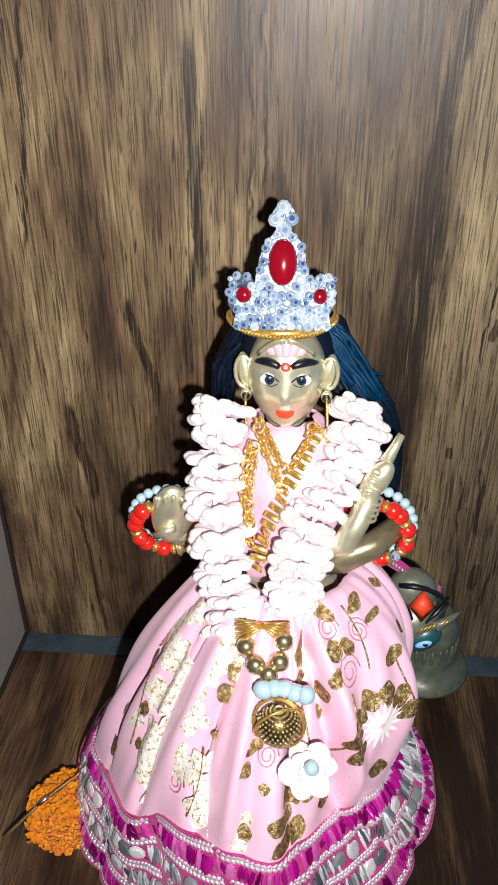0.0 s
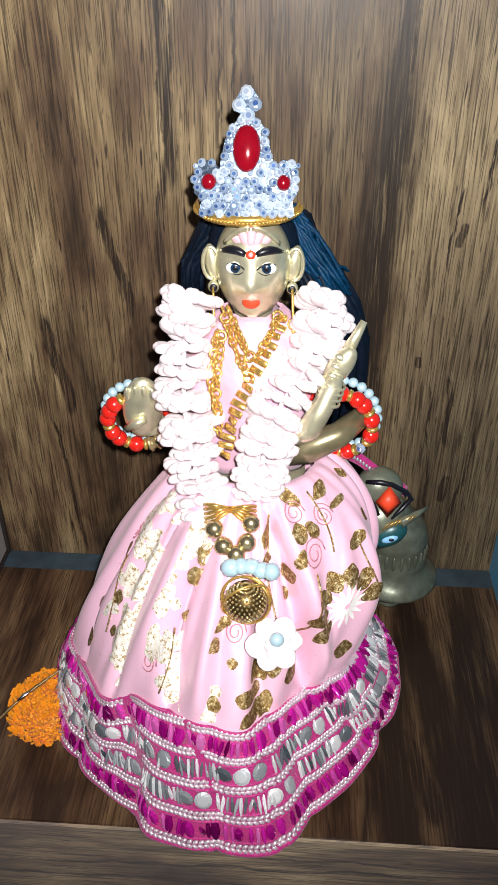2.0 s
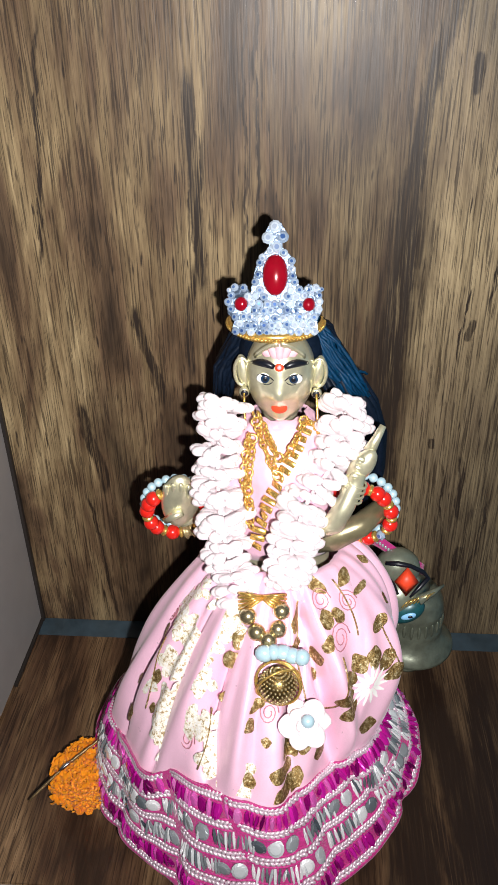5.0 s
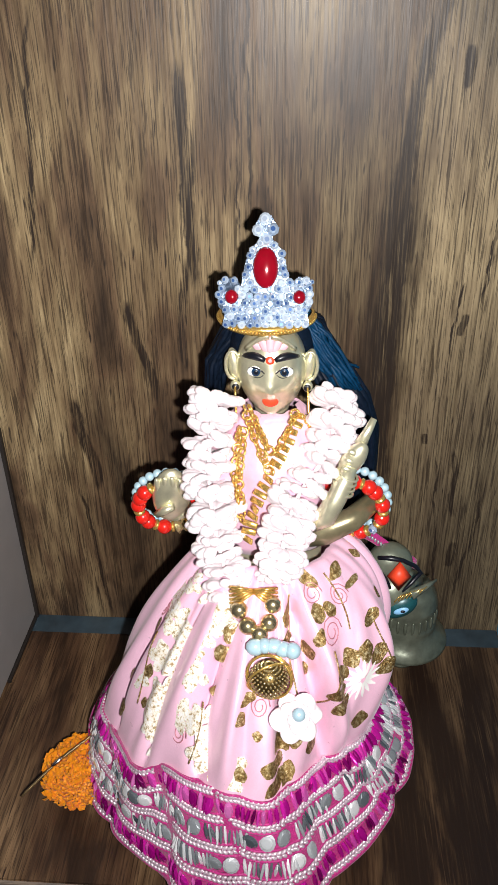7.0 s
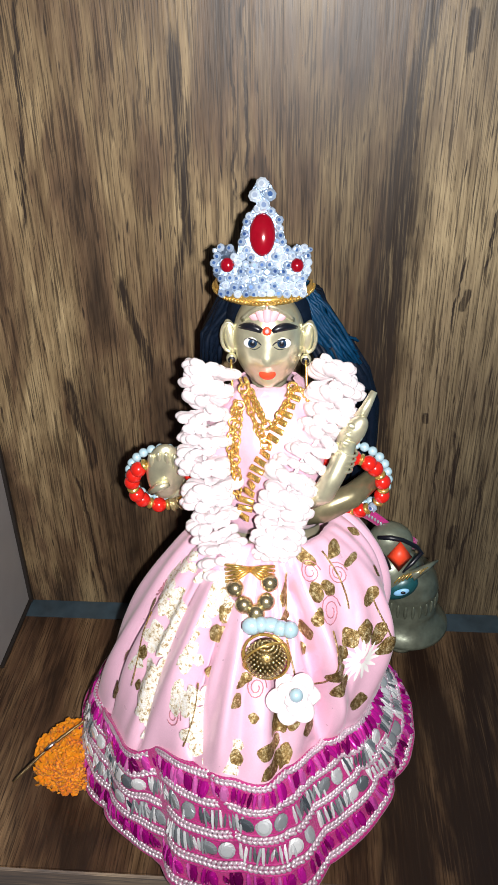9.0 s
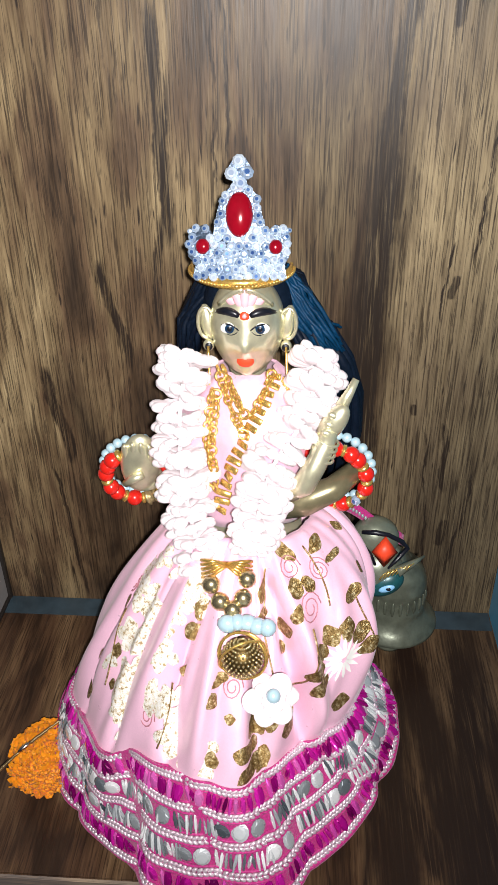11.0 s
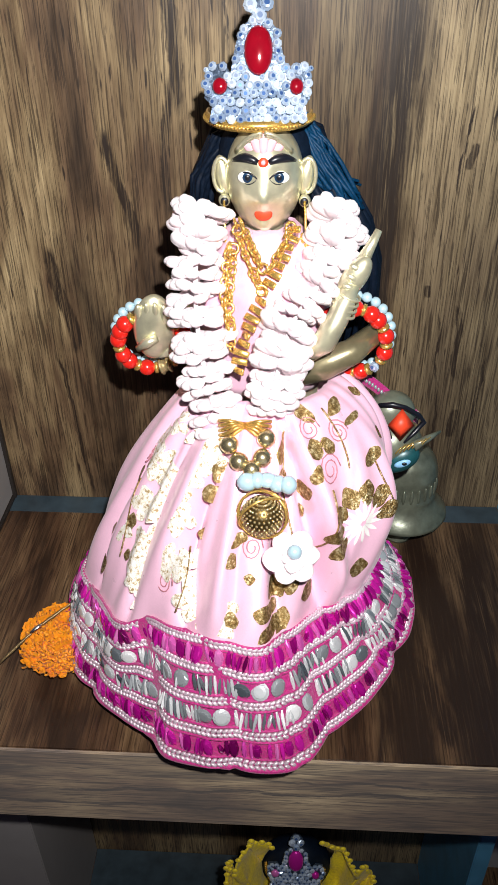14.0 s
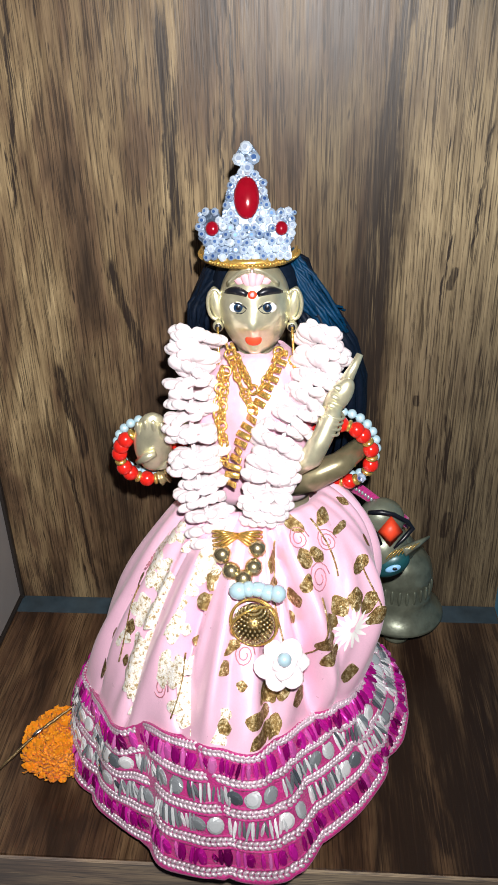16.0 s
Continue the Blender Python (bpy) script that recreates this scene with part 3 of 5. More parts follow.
def inside(poly, u, w):
    hit = False
    for (a, b), (c, d) in zip(poly, poly[1:] + poly[:1]):
        if (b > w) != (d > w) and u < (c - a) * (w - b) / (d - b) + a:
            hit = not hit
    return hit


def build_crown(at, turn, scale, label, stone, seed):
    """Crown on a front plate. u across, w up the plate (millimetres), leaning back."""
    root = empty("crown", at, label, "crown")
    base = Matrix.Translation(at) @ Matrix.Rotation(turn, 4, "Z") @ Matrix.Scale(scale, 4)

    def on(u, w, lift=0.0):
        u, w = u / 1000, w / 1000
        return base @ Vector((u, -0.0200 + 0.36 * w + 5.0 * u * u - lift, w * 0.94))

    def facing(u, w, spin=0.0, lift=0.0):
        du, dw = on(u + 0.5, w) - on(u - 0.5, w), on(u, w + 0.5) - on(u, w - 0.5)
        nrm = du.cross(dw).normalized()
        x = du.normalized()
        rot = Matrix((x, nrm.cross(x), nrm)).transposed().to_4x4()
        return Matrix.Translation(on(u, w, lift)) @ rot @ Matrix.Rotation(spin, 4, "Z")

    outline = [(-21.5, 3), (-20, 9), (-23.5, 12), (-23, 20), (-22.5, 24), (-15, 26), (-12, 22), (-11, 28), (-9.5, 34), (-6.5, 40), (-3.0, 43), (-3.2, 45.5), (-5.4, 48), (-5.0, 50), (-2.6, 54), (0, 55.3), (2.6, 54),
               (5.2, 50), (5.4, 48), (3.2, 45.5), (3.5, 43), (7.5, 39), (9.5, 33), (11, 27), (13, 22.5), (16, 26), (22, 24), (23, 19), (22.5, 12), (20.5, 9), (21.5, 3)]
    # backing plate, cut to the outline
    bm = bmesh.new()
    front = [bm.verts.new(on(u * 0.97, w, 0.0)) for u, w in outline]
    back = [bm.verts.new(on(u * 0.97, w, -0.0012)) for u, w in outline]
    bm.faces.new(front)
    bm.faces.new(back[::-1])
    for k in range(len(front)):
        bm.faces.new((front[k], back[k], back[(k + 1) % len(back)], front[(k + 1) % len(front)]))
    part("plate", bm, SETTING, root, "grey metal backing plate", smooth=False)
    # band round the head
    bm = bmesh.new()
    ring = [(0.0236 * math.sin(t), -0.0225 * math.cos(t)) for t in span(-1.75, 1.6, 48)]
    rows = [[bm.verts.new(base @ Vector((x * r, 0.0015 + y * r, z))) for x, y in ring] for r, z in ((1.0, -0.001), (1.02, 0.001), (1.0, 0.0035), (0.95, 0.0035), (0.95, -0.001))]
    for a, b in zip(rows, rows[1:] + rows[:1]):
        for k in range(47):
            bm.faces.new((a[k], a[k + 1], b[k + 1], b[k]))
    for end in (0, 47):
        bm.faces.new([row[end] for row in rows])
    band = part("band", bm, GOLD, root, "gilt head band")
    bm = bmesh.new()
    for k in range(48):
        x, y = ring[k]
        if y < 0.008:
            ball(bm, base @ Vector((x * 1.03, 0.0015 + y * 1.03, 0.0008)), 0.0009 * scale, 0, 8, 6)
    tagged(part("beading", bm, GOLD, band), kind="stuff")
    # stones
    rubies = [(0, 31.0, 6.0, 9.6), (-16.2, 17.2, 3.2, 3.4), (16.0, 17.0, 3.0, 3.3)]
    names = ("teardrop_stone", "round_stone", "round_stone")
    for (u, w, a, b), kind in zip(rubies, names):
        bm = bmesh.new()
        got = ball(bm, (0, 0, 0), 1, 0, 24, 16)
        for v in got:
            p = v.co
            narrow = 1 - 0.32 * max(0.0, p.y) ** 1.5 if b > 2 * a * 0.8 else 1
            v.co = facing(u, w, 0, 0.0012 * scale) @ Vector((p.x * a * 0.001 * narrow * scale, p.y * b * 0.001 * scale, p.z * (0.0032 if b > 5 else 0.0022) * scale))
        part(kind, bm, stone, root, "polished red glass stone")
    rnd = random.Random(seed)
    mesh = gem_mesh("rhinestone", 0.0020 * scale, 0.0016 * scale, RHINESTONE, 8, STONE_BLUE)
    small = gem_mesh("rhinestone_small", 0.0012 * scale, 0.0011 * scale, RHINESTONE, 8, STONE_BLUE)
    tip = [(-3.5, 47.6), (3.3, 48.0), (-0.1, 52.8), (0.3, 43.6)]
    spots = list(tip)
    for row in range(13):
        for col in range(-7, 8):
            u, w = (col + 0.5 * (row % 2)) * 3.75, 4.4 + row * 3.3
            u += rnd.uniform(-0.35, 0.35)
            w += rnd.uniform(-0.35, 0.35)
            if w > 42 or not inside(outline, u * 1.03, w):
                continue
            if any(((u - ru) / (ra + 1.5)) ** 2 + ((w - rw) / (rb + 1.5)) ** 2 < 1 for ru, rw, ra, rb in rubies):
                continue
            spots.append((u, w))
    for ru, rw, ra, rb in rubies:
        count = round((ra + rb) * 1.5)
        for k in range(count):
            t = 2 * math.pi * k / count
            spots.append((ru + (ra + 2.0) * math.sin(t), rw + (rb + 1.8) * math.cos(t)))
    kept = []
    for u, w in spots:
        if (u, w) in tip or all((u - a) ** 2 + (w - b) ** 2 > 7.5 for a, b in kept) and inside(outline, u, w):
            kept.append((u, w))
    for u, w in kept:
        tilt = Euler((rnd.uniform(-0.25, 0.25), rnd.uniform(-0.25, 0.25), 0)).to_matrix().to_4x4()
        piece("rhinestone", mesh, facing(u, w, rnd.uniform(0, 1), 0.0006) @ tilt @ Matrix.Scale(1.5 if (u, w) in tip else 1.0, 4), root)
    for k in range(220):
        u, w = rnd.uniform(-23, 23), rnd.uniform(3, 46)
        if inside(outline, u, w) and all((u - a) ** 2 + (w - b) ** 2 > 5.6 for a, b in kept) and all(((u - ru) / ra) ** 2 + ((w - rw) / rb) ** 2 > 1.1 for ru, rw, ra, rb in rubies):
            kept.append((u, w))
            piece("rhinestone", small, facing(u, w, rnd.uniform(0, 1), 0.0006), root)
    return root


build_crown((0.1405, -0.0835, 0.2745), 0.02, 0.93, "silver-blue rhinestone crown with red stones and a gilt band", RUBY, 3)

# ---- skirt ----


def ring_at(th, cx, cy, left, right, front, back):
    s, c = math.sin(th), math.cos(th)
    return cx + s * (right if s > 0 else left), cy - c * (front if c > 0 else back)


def waist(th):
    x, y = ring_at(th, 0.143, -0.108, 0.026, 0.030, 0.030, 0.02)
    return Vector((x, y, 0.170))


def bump_at(th, deg, width):
    d = (math.degrees(th) - deg + 180) % 360 - 180
    return math.exp(-((d / width) ** 2))


HEM_C = (0.134, -0.128)
LACE = [(-180, 0.070, 0.080), (-120, 0.078, 0.060), (-88, 0.083, 0.060), (-66, 0.0745, 0.068), (-45, 0.0745, 0.075), (-35, 0.0680, 0.084), (-17, 0.0720, 0.090), (-2, 0.0775, 0.094), (9, 0.0795, 0.093),
        (17, 0.0730, 0.091), (29, 0.0645, 0.088), (45, 0.0620, 0.085), (60, 0.0640, 0.082), (75, 0.0625, 0.080), (90, 0.0575, 0.082), (120, 0.0560, 0.086), (180, 0.070, 0.080)]
HEM = [(-180, 0.085, 0.040), (-125, 0.098, 0.034), (-104, 0.101, 0.026), (-88, 0.098, 0.014), (-74, 0.0935, 0.012), (-47, 0.0850, 0.018), (-28, 0.0845, 0.022), (-19, 0.0930, 0.028), (-6, 0.0955, 0.032),
       (8, 0.0985, 0.034), (18, 0.0985, 0.034), (28, 0.0900, 0.036), (55, 0.0863, 0.045), (78, 0.0850, 0.055), (95, 0.0805, 0.061), (112, 0.0720, 0.066), (145, 0.072, 0.055), (180, 0.085, 0.040)]


def ring_table(table, th):
    """A place on a ring of uneven radius and height, smooth between its rows."""
    d = (math.degrees(th) + 180) % 360 - 180
    k = max(i for i in range(len(table) - 1) if table[i][0] <= d)
    p = [table[max(0, k - 1)], table[k], table[k + 1], table[min(len(table) - 1, k + 2)]]
    u = (d - p[1][0]) / (p[2][0] - p[1][0])
    got = []
    for j in (1, 2):
        m1 = (p[2][j] - p[0][j]) / max(1, p[2][0] - p[0][0]) * (p[2][0] - p[1][0])
        m2 = (p[3][j] - p[1][j]) / max(1, p[3][0] - p[1][0]) * (p[2][0] - p[1][0])
        got.append((2 * u ** 3 - 3 * u * u + 1) * p[1][j] + (u ** 3 - 2 * u * u + u) * m1 + (3 * u * u - 2 * u ** 3) * p[2][j] + (u ** 3 - u * u) * m2)
    return Vector((HEM_C[0] + got[0] * math.sin(th), HEM_C[1] - got[0] * math.cos(th), got[1]))


def lace_top(th):
    return ring_table(LACE, th)


def hem(th):
    return ring_table(HEM, th)


def folds(th, s):
    d = math.degrees(th)
    crease = abs(math.sin(th * 5.5 + 0.7 + 0.9 * math.sin(s * 2.6) + 0.6 * math.sin(th * 2.3)))
    calm = 1 - 0.85 * bump_at(th, 46, 15)
    f = 0.0030 * calm * (crease - 0.6) - 0.0085 * calm * (1 - crease) ** 3 + 0.0012 * math.sin(th * 23 + 5 * s) + 0.0020 * rough(1, th * 3.0, s * 3.0, 0.3)
    f += 0.0034 * bump_at(th, -7, 3.5) - 0.0030 * bump_at(th, -1, 2.5) - 0.0030 * bump_at(th, 12 + 24 * s, 4) + 0.0040 * bump_at(th, 50, 12) - 0.0045 * bump_at(th, 62 + 10 * s, 4) * (1 - 0.5 * s)
    f += 0.0036 * bump_at(th, 60 + 10 * s, 6) - 0.0030 * bump_at(th, 74 + 4 * s, 4) + 0.003 * bump_at(th, -32, 8) - 0.0045 * bump_at(th, -50 - 6 * s, 4)
    f += 0.0050 * bump_at(th, 20 + 24 * s, 3.5) - 0.0085 * bump_at(th, 13 + 24 * s, 2.2) - 0.0060 * bump_at(th, 8 + 5 * s, 1.6)
    edge = (math.degrees(th) - 13 - 24 * s) / 2.2
    f += 0.0052 / (1 + math.exp(-max(-30, min(30, edge)))) * (1 if d < 130 else 0)
    return f * min(1, 0.3 + s * 1.3)


def skirt_at(th, s, lift=0.0):
    """The skirt's surface from the waist (s=0) to the border (s=1) and the hem (s=2)."""
    s = max(0.0, s)
    if s <= 1:
        a, b = waist(th), lace_top(th)
        k = s ** 0.72
        p = Vector((a.x + (b.x - a.x) * k, a.y + (b.y - a.y) * k, a.z + (b.z - a.z) * s))
        p.x += 0.017 * math.sin(math.pi * s ** 0.66) * max(0, math.sin(th)) ** 1.2
        p.x -= 0.003 * math.sin(math.pi * s) * max(0, -math.sin(th))
        swell = 1.0 - 0.78 * s ** 6
    else:
        a, b = lace_top(th), hem(th)
        k = s - 1
        p = a.lerp(b, k)
        p.z += 0.003 * math.sin(math.pi * k)
        swell = 0.22
    out = Vector((math.sin(th), -math.cos(th), 0.35)).normalized()
    return p + out * (folds(th, s) * swell + lift)


def surface_frame(th, s, spin=0.0, lift=0.0):
    du = skirt_at(th + 0.01, s) - skirt_at(th - 0.01, s)
    dv = skirt_at(th, s - 0.01) - skirt_at(th, s + 0.01)
    nrm = du.cross(dv).normalized()
    x = du.normalized()
    return Matrix.Translation(skirt_at(th, s) + nrm * lift) @ Matrix((x, nrm.cross(x), nrm)).transposed().to_4x4() @ Matrix.Rotation(spin, 4, "Z")


def sheet(name, f, us, vs, mat, parent, label="", thick=0.0006, closed=False):
    """A cloth from f(u, v), with a back side and an edge."""
    bm = bmesh.new()
    grid = [[bm.verts.new(f(u, v)) for u in us] for v in vs]
    n = len(us)
    for a, b in zip(grid, grid[1:]):
        for k in range(n if closed else n - 1):
            bm.faces.new((a[k], b[k], b[(k + 1) % n], a[(k + 1) % n]))
    bmesh.ops.recalc_face_normals(bm, faces=bm.faces[:])
    ob = part(name, bm, mat, parent, label)
    mod = ob.modifiers.new("cloth", "SOLIDIFY")
    mod.thickness, mod.offset = thick, -1
    return ob


def build_skirt():
    root = empty("skirt", (CX, -0.12, 0.03), "pink satin doll skirt with gold leaf print and sequinned fuchsia border", "skirt")
    turn_all = [2 * math.pi * k / 360 for k in range(360)]
    sheet("cloth", lambda t, s: skirt_at(t, s), turn_all, span(0, 1.02, 70), SATIN, root, "pink satin", closed=True)
    border = sheet("border", lambda t, s: skirt_at(t, s, 0.0006), turn_all, span(1.0, 2.0, 26), FUCHSIA, root, "fuchsia lace border with sequins", closed=True)
    rnd = random.Random(8)
    # braid rows: small twisted beads
    for s in (1.03, 1.25, 1.50, 1.74, 1.96):
        spots = []
        t = -2.0
        while t < 2.0:
            for off, spin in ((-0.016, 0.6), (0.016, -0.6)):
                spots.append(surface_frame(t, min(1.99, s + off), spin, 0.0012) @ Matrix.Diagonal((0.0018, 0.0010, 0.0010, 1)))
            t += 0.0255
        bead_rows("braid", spots, BRAID, border, "silver-white twisted braid")
        for off in (-0.045, 0.045):
            bm = bmesh.new()
            tube(bm, [skirt_at(q, min(2.0, max(1.0, s + off)), 0.0012) for q in span(-2.0, 2.0, 150)], 0.0007, 0, 6)
            part("cord", bm, FUCHSIA, border)
    bm = bmesh.new()
    tube(bm, [skirt_at(q, 2.0, 0.0006) for q in turn_all], 0.0017, 0, 8, closed=True)
    part("hem_cord", bm, FUCHSIA, border)
    # sequin rows
    round_m = gem_mesh("mirror_sequin", 0.0040, 0.0013, SILVER, 12)
    bar_m = gem_mesh("silver_bar", 0.0030, 0.0014, SILVER, 6)
    pink_m = gem_mesh("magenta_stone", 0.0036, 0.0018, MAGENTA, 8)
    for s, kind in ((1.14, "magenta_stone"), (1.375, "mirror_sequin"), (1.62, "mirror_sequin"), (1.85, "magenta_stone")):
        t = -1.75
        k = 0
        while t < 1.75:
            long = k % 15 > rnd.choice((0, 1, 2))
            m = surface_frame(t, s, rnd.uniform(-0.15, 0.15), 0.0011)
            tilt = Euler((rnd.gauss(0, 0.20), rnd.gauss(0, 0.20), 0)).to_matrix().to_4x4()
            if kind == "magenta_stone":
                wide = rnd.choice((0.26, 0.30, 0.34, 0.62))
                piece(kind, pink_m, m @ tilt @ Matrix.Diagonal((wide, 1.35, 1, 1)), border)
                t += 0.088 * wide + 0.003
            elif long:
                piece("silver_bar", bar_m, m @ tilt @ Matrix.Diagonal((0.27, 1.75, 1, 1)), border)
                t += 0.0205
            else:
                piece(kind, round_m, m @ tilt, border)
                t += 0.084
            k += 1
    return root


SKIRT = build_skirt()


def cloth_scale(th, s):
    """Metres of cloth for each radian and each step of s, over the broad form."""
    ru = (skirt_at(th + 0.16, s) - skirt_at(th - 0.16, s)).length / 0.32
    rv = (skirt_at(th, s + 0.08) - skirt_at(th, max(0.0, s - 0.08))).length / 0.16
    return 0.80 * ru, 0.80 * rv


def leaf(bm, th, s, length, width, spin):
    """A printed leaf laid on the satin."""
    lift = 0.00040 + 0.00045 * ((th * 37.0 + s * 53.0) % 1.0)
    rows = []
    for k in range(13):
        v = k / 12
        half = width / 2 * (math.sin(math.pi * (0.03 + 0.94 * v)) ** 0.7) * (1 + 0.12 * math.sin(9 * v + th * 40))
        rows.append([(q * half, (v - 0.5) * length) for q in (-1, -0.5, 0, 0.5, 1)])
    ca, sa = math.cos(spin), math.sin(spin)
    ru, rv = cloth_scale(th, s)
    grid = []
    for row in rows:
        line = []
        for x, y in row:
            u, v = x * ca - y * sa, x * sa + y * ca
            line.append(bm.verts.new(skirt_at(th + u / ru, min(0.985, s - v / rv), lift)))
        grid.append(line)
    for a, b in zip(grid, grid[1:]):
        for k in range(4):
            bm.faces.new((a[k], b[k], b[k + 1], a[k + 1]))


def swirl(bm, th, s, r):
    ru, rv = cloth_scale(th, s)
    pts = []
    for k in range(26):
        a = 4.2 * math.pi * k / 25
        q = r * (1 - 0.75 * k / 25)
        pts.append(skirt_at(th + q * math.cos(a) / ru, s - 1.2 * q * math.sin(a) / rv, 0.0004))
    tube(bm, pts, 0.00028, 0, 5)


# ---- blouse and garland ----


def build_blouse():
    root = empty("blouse", (CX, -0.09, 0.17), "pale pink satin blouse on the brass statue", "blouse")

    def f(t, v):
        r = 0.027 + 0.003 * math.sin(3 * v) - 0.016 * max(0, v - 0.72) / 0.28 + 0.0009 * math.sin(9 * t + 4 * v)
        return Vector((CX + 1.12 * r * math.sin(t), -0.091 - r * math.cos(t), 0.160 + 0.074 * v))

    sheet("bodice", f, [2 * math.pi * k / 60 for k in range(60)], span(0, 1, 18), SATIN, root, closed=True)


build_blouse()


def flower_mesh(seed):
    """One whorl of a garland: blunt petals round the string."""
    rnd = random.Random(seed)
    bm = bmesh.new()
    count = 10
    for k in range(count):
        a = 2 * math.pi * k / count + rnd.uniform(-0.22, 0.22)
        r = 0.0073 * rnd.uniform(0.86, 1.14)
        got = ball(bm, (0, 0, 0), 1, 0, 14, 10)
        tip = rnd.uniform(-0.0026, 0.0014)
        rot = Matrix.Rotation(a, 4, "Z") @ Matrix.Rotation(rnd.uniform(-0.2, 0.2), 4, "X")
        for v in got:
            p = v.co
            along = (p.x + 1) / 2
            wide = 0.0022 + 0.0027 * along
            ripple = 0.0002 * math.sin(7 * p.y + 3 * k + 5 * along) * along
            v.co = rot @ Vector((0.0010 + r * 1.66 * along, p.y * wide, p.z * (0.0012 + 0.0022 * along) + tip * along * along + ripple))
    me = bpy.data.meshes.new("petals")
    bm.normal_update()
    bm.to_mesh(me)
    bm.free()
    me.polygons.foreach_set("use_smooth", [True] * len(me.polygons))
    me.materials.append(PETAL)
    return me


def along_path(path, step):
    """Places and directions along a smooth line through points."""
    pts = [Vector(p) for p in path]
    dense = []
    for k in range(len(pts) - 1):
        a, b, c, d = pts[max(0, k - 1)], pts[k], pts[k + 1], pts[min(len(pts) - 1, k + 2)]
        for i in range(20):
            t = i / 20
            dense.append(0.5 * ((2 * b) + (c - a) * t + (2 * a - 5 * b + 4 * c - d) * t * t + (3 * b - a - 3 * c + d) * t ** 3))
    dense.append(pts[-1])
    out, run = [(dense[0], (dense[1] - dense[0]).normalized())], 0.0
    for a, b in zip(dense, dense[1:]):
        run += (b - a).length
        if run >= step:
            run = 0.0
            out.append((b, (b - a).normalized()))
    return out


def build_garland():
    root = empty("garland", (CX, -0.13, 0.2), "white flower garland hung round the statue's neck", "garland")
    rnd = random.Random(11)
    kinds = [flower_mesh(k) for k in range(5)]
    left = [(0.1180, -0.100, 0.2430), (0.1150, -0.114, 0.224), (0.1155, -0.124, 0.200), (0.1195, -0.133, 0.179), (0.1260, -0.142, 0.157)]
    right = [(0.1745, -0.096, 0.2390), (0.1700, -0.112, 0.220), (0.1570, -0.126, 0.2045), (0.1510, -0.136, 0.188), (0.1480, -0.143, 0.168)]
    for path in (left, right):
        bm = bmesh.new()
        spots = along_path(path, 0.0041)
        tube(bm, [p for p, w in spots], 0.0011, 0, 6)
        part("string", bm, PETAL, root, "thread")
        for k, (p, way) in enumerate(spots):
            rot = way.to_track_quat("Z", "Y").to_matrix().to_4x4()
            size = rnd.uniform(0.84, 1.10) * (1.0 - 0.22 * max(0.0, k / len(spots) - 0.7) / 0.3)
            p = p + Vector((rnd.gauss(0, 0.0011), rnd.gauss(0, 0.0008), rnd.gauss(0, 0.0008)))
            rot = rot @ Euler((rnd.gauss(0, 0.14), rnd.gauss(0, 0.14), 0)).to_matrix().to_4x4()
            piece("flower", rnd.choice(kinds), Matrix.Translation(p) @ rot @ Matrix.Rotation(rnd.uniform(0, 6), 4, "Z") @ Matrix.Scale(size, 4), root)


build_garland()

# ---- jewellery ----


def smooth_mesh(name, bm, mat):
    me = bpy.data.meshes.new(name)
    bm.normal_update()
    bm.to_mesh(me)
    bm.free()
    me.polygons.foreach_set("use_smooth", [True] * len(me.polygons))
    me.materials.append(mat)
    return me


def bead_mesh(name, r, mat, squash=1.0):
    bm = bmesh.new()
    ball(bm, (0, 0, 0), (r, r, r * squash), 0, 14, 10)
    return smooth_mesh(name, bm, mat)


def build_necklace():
    root = empty("necklace", (CX, -0.11, 0.24), "gilt link necklace with a band of gold bars", "necklace")
    rnd = random.Random(2)
    bm = bmesh.new()
    bmesh.ops.create_cube(bm, size=1, matrix=Matrix.Diagonal((0.0070, 0.0012, 0.0028, 1)))
    bmesh.ops.bevel(bm, geom=bm.edges[:], offset=0.0003, segments=1, affect="EDGES")
    bar = smooth_mesh("gold_bar", bm, GOLD)
    bm = bmesh.new()
    tube(bm, [(0.0021 * math.cos(t), 0, 0.0021 * math.sin(t)) for t in (2 * math.pi * k / 12 for k in range(12))], 0.0006, 0, 6, closed=True)
    link = smooth_mesh("gold_link", bm, GOLD)
    band = [(0.1565, -0.109, 0.237), (0.1505, -0.117, 0.226), (0.1435, -0.123, 0.213), (0.1385, -0.127, 0.203), (0.1345, -0.131, 0.190), (0.133, -0.134, 0.180)]
    for p, way in along_path(band, 0.0036):
        rot = way.to_track_quat("Z", "Y").to_matrix().to_4x4()
        piece("gold_bar", bar, Matrix.Translation(p) @ rot @ Euler((rnd.uniform(-0.4, 0.4), 0, rnd.uniform(-0.5, 0.5))).to_matrix().to_4x4(), root)
    for path in ([(0.1315, -0.106, 0.238), (0.1365, -0.114, 0.226), (0.1430, -0.121, 0.215)], [(0.1340, -0.107, 0.239), (0.1390, -0.114, 0.230), (0.1450, -0.119, 0.223), (0.1520, -0.113, 0.232), (0.1550, -0.108, 0.239)],
                 [(0.1290, -0.112, 0.230), (0.1275, -0.120, 0.214), (0.1280, -0.124, 0.202), (0.131, -0.129, 0.190)], [(0.1310, -0.113, 0.230), (0.1290, -0.121, 0.212), (0.1300, -0.126, 0.200)]):
        for p, way in along_path(path, 0.0024):
            rot = way.to_track_quat("Z", "Y").to_matrix().to_4x4()
            piece("gold_link", link, Matrix.Translation(p) @ rot @ Matrix.Rotation(rnd.uniform(0, 3), 4, "Z"), root)


build_necklace()


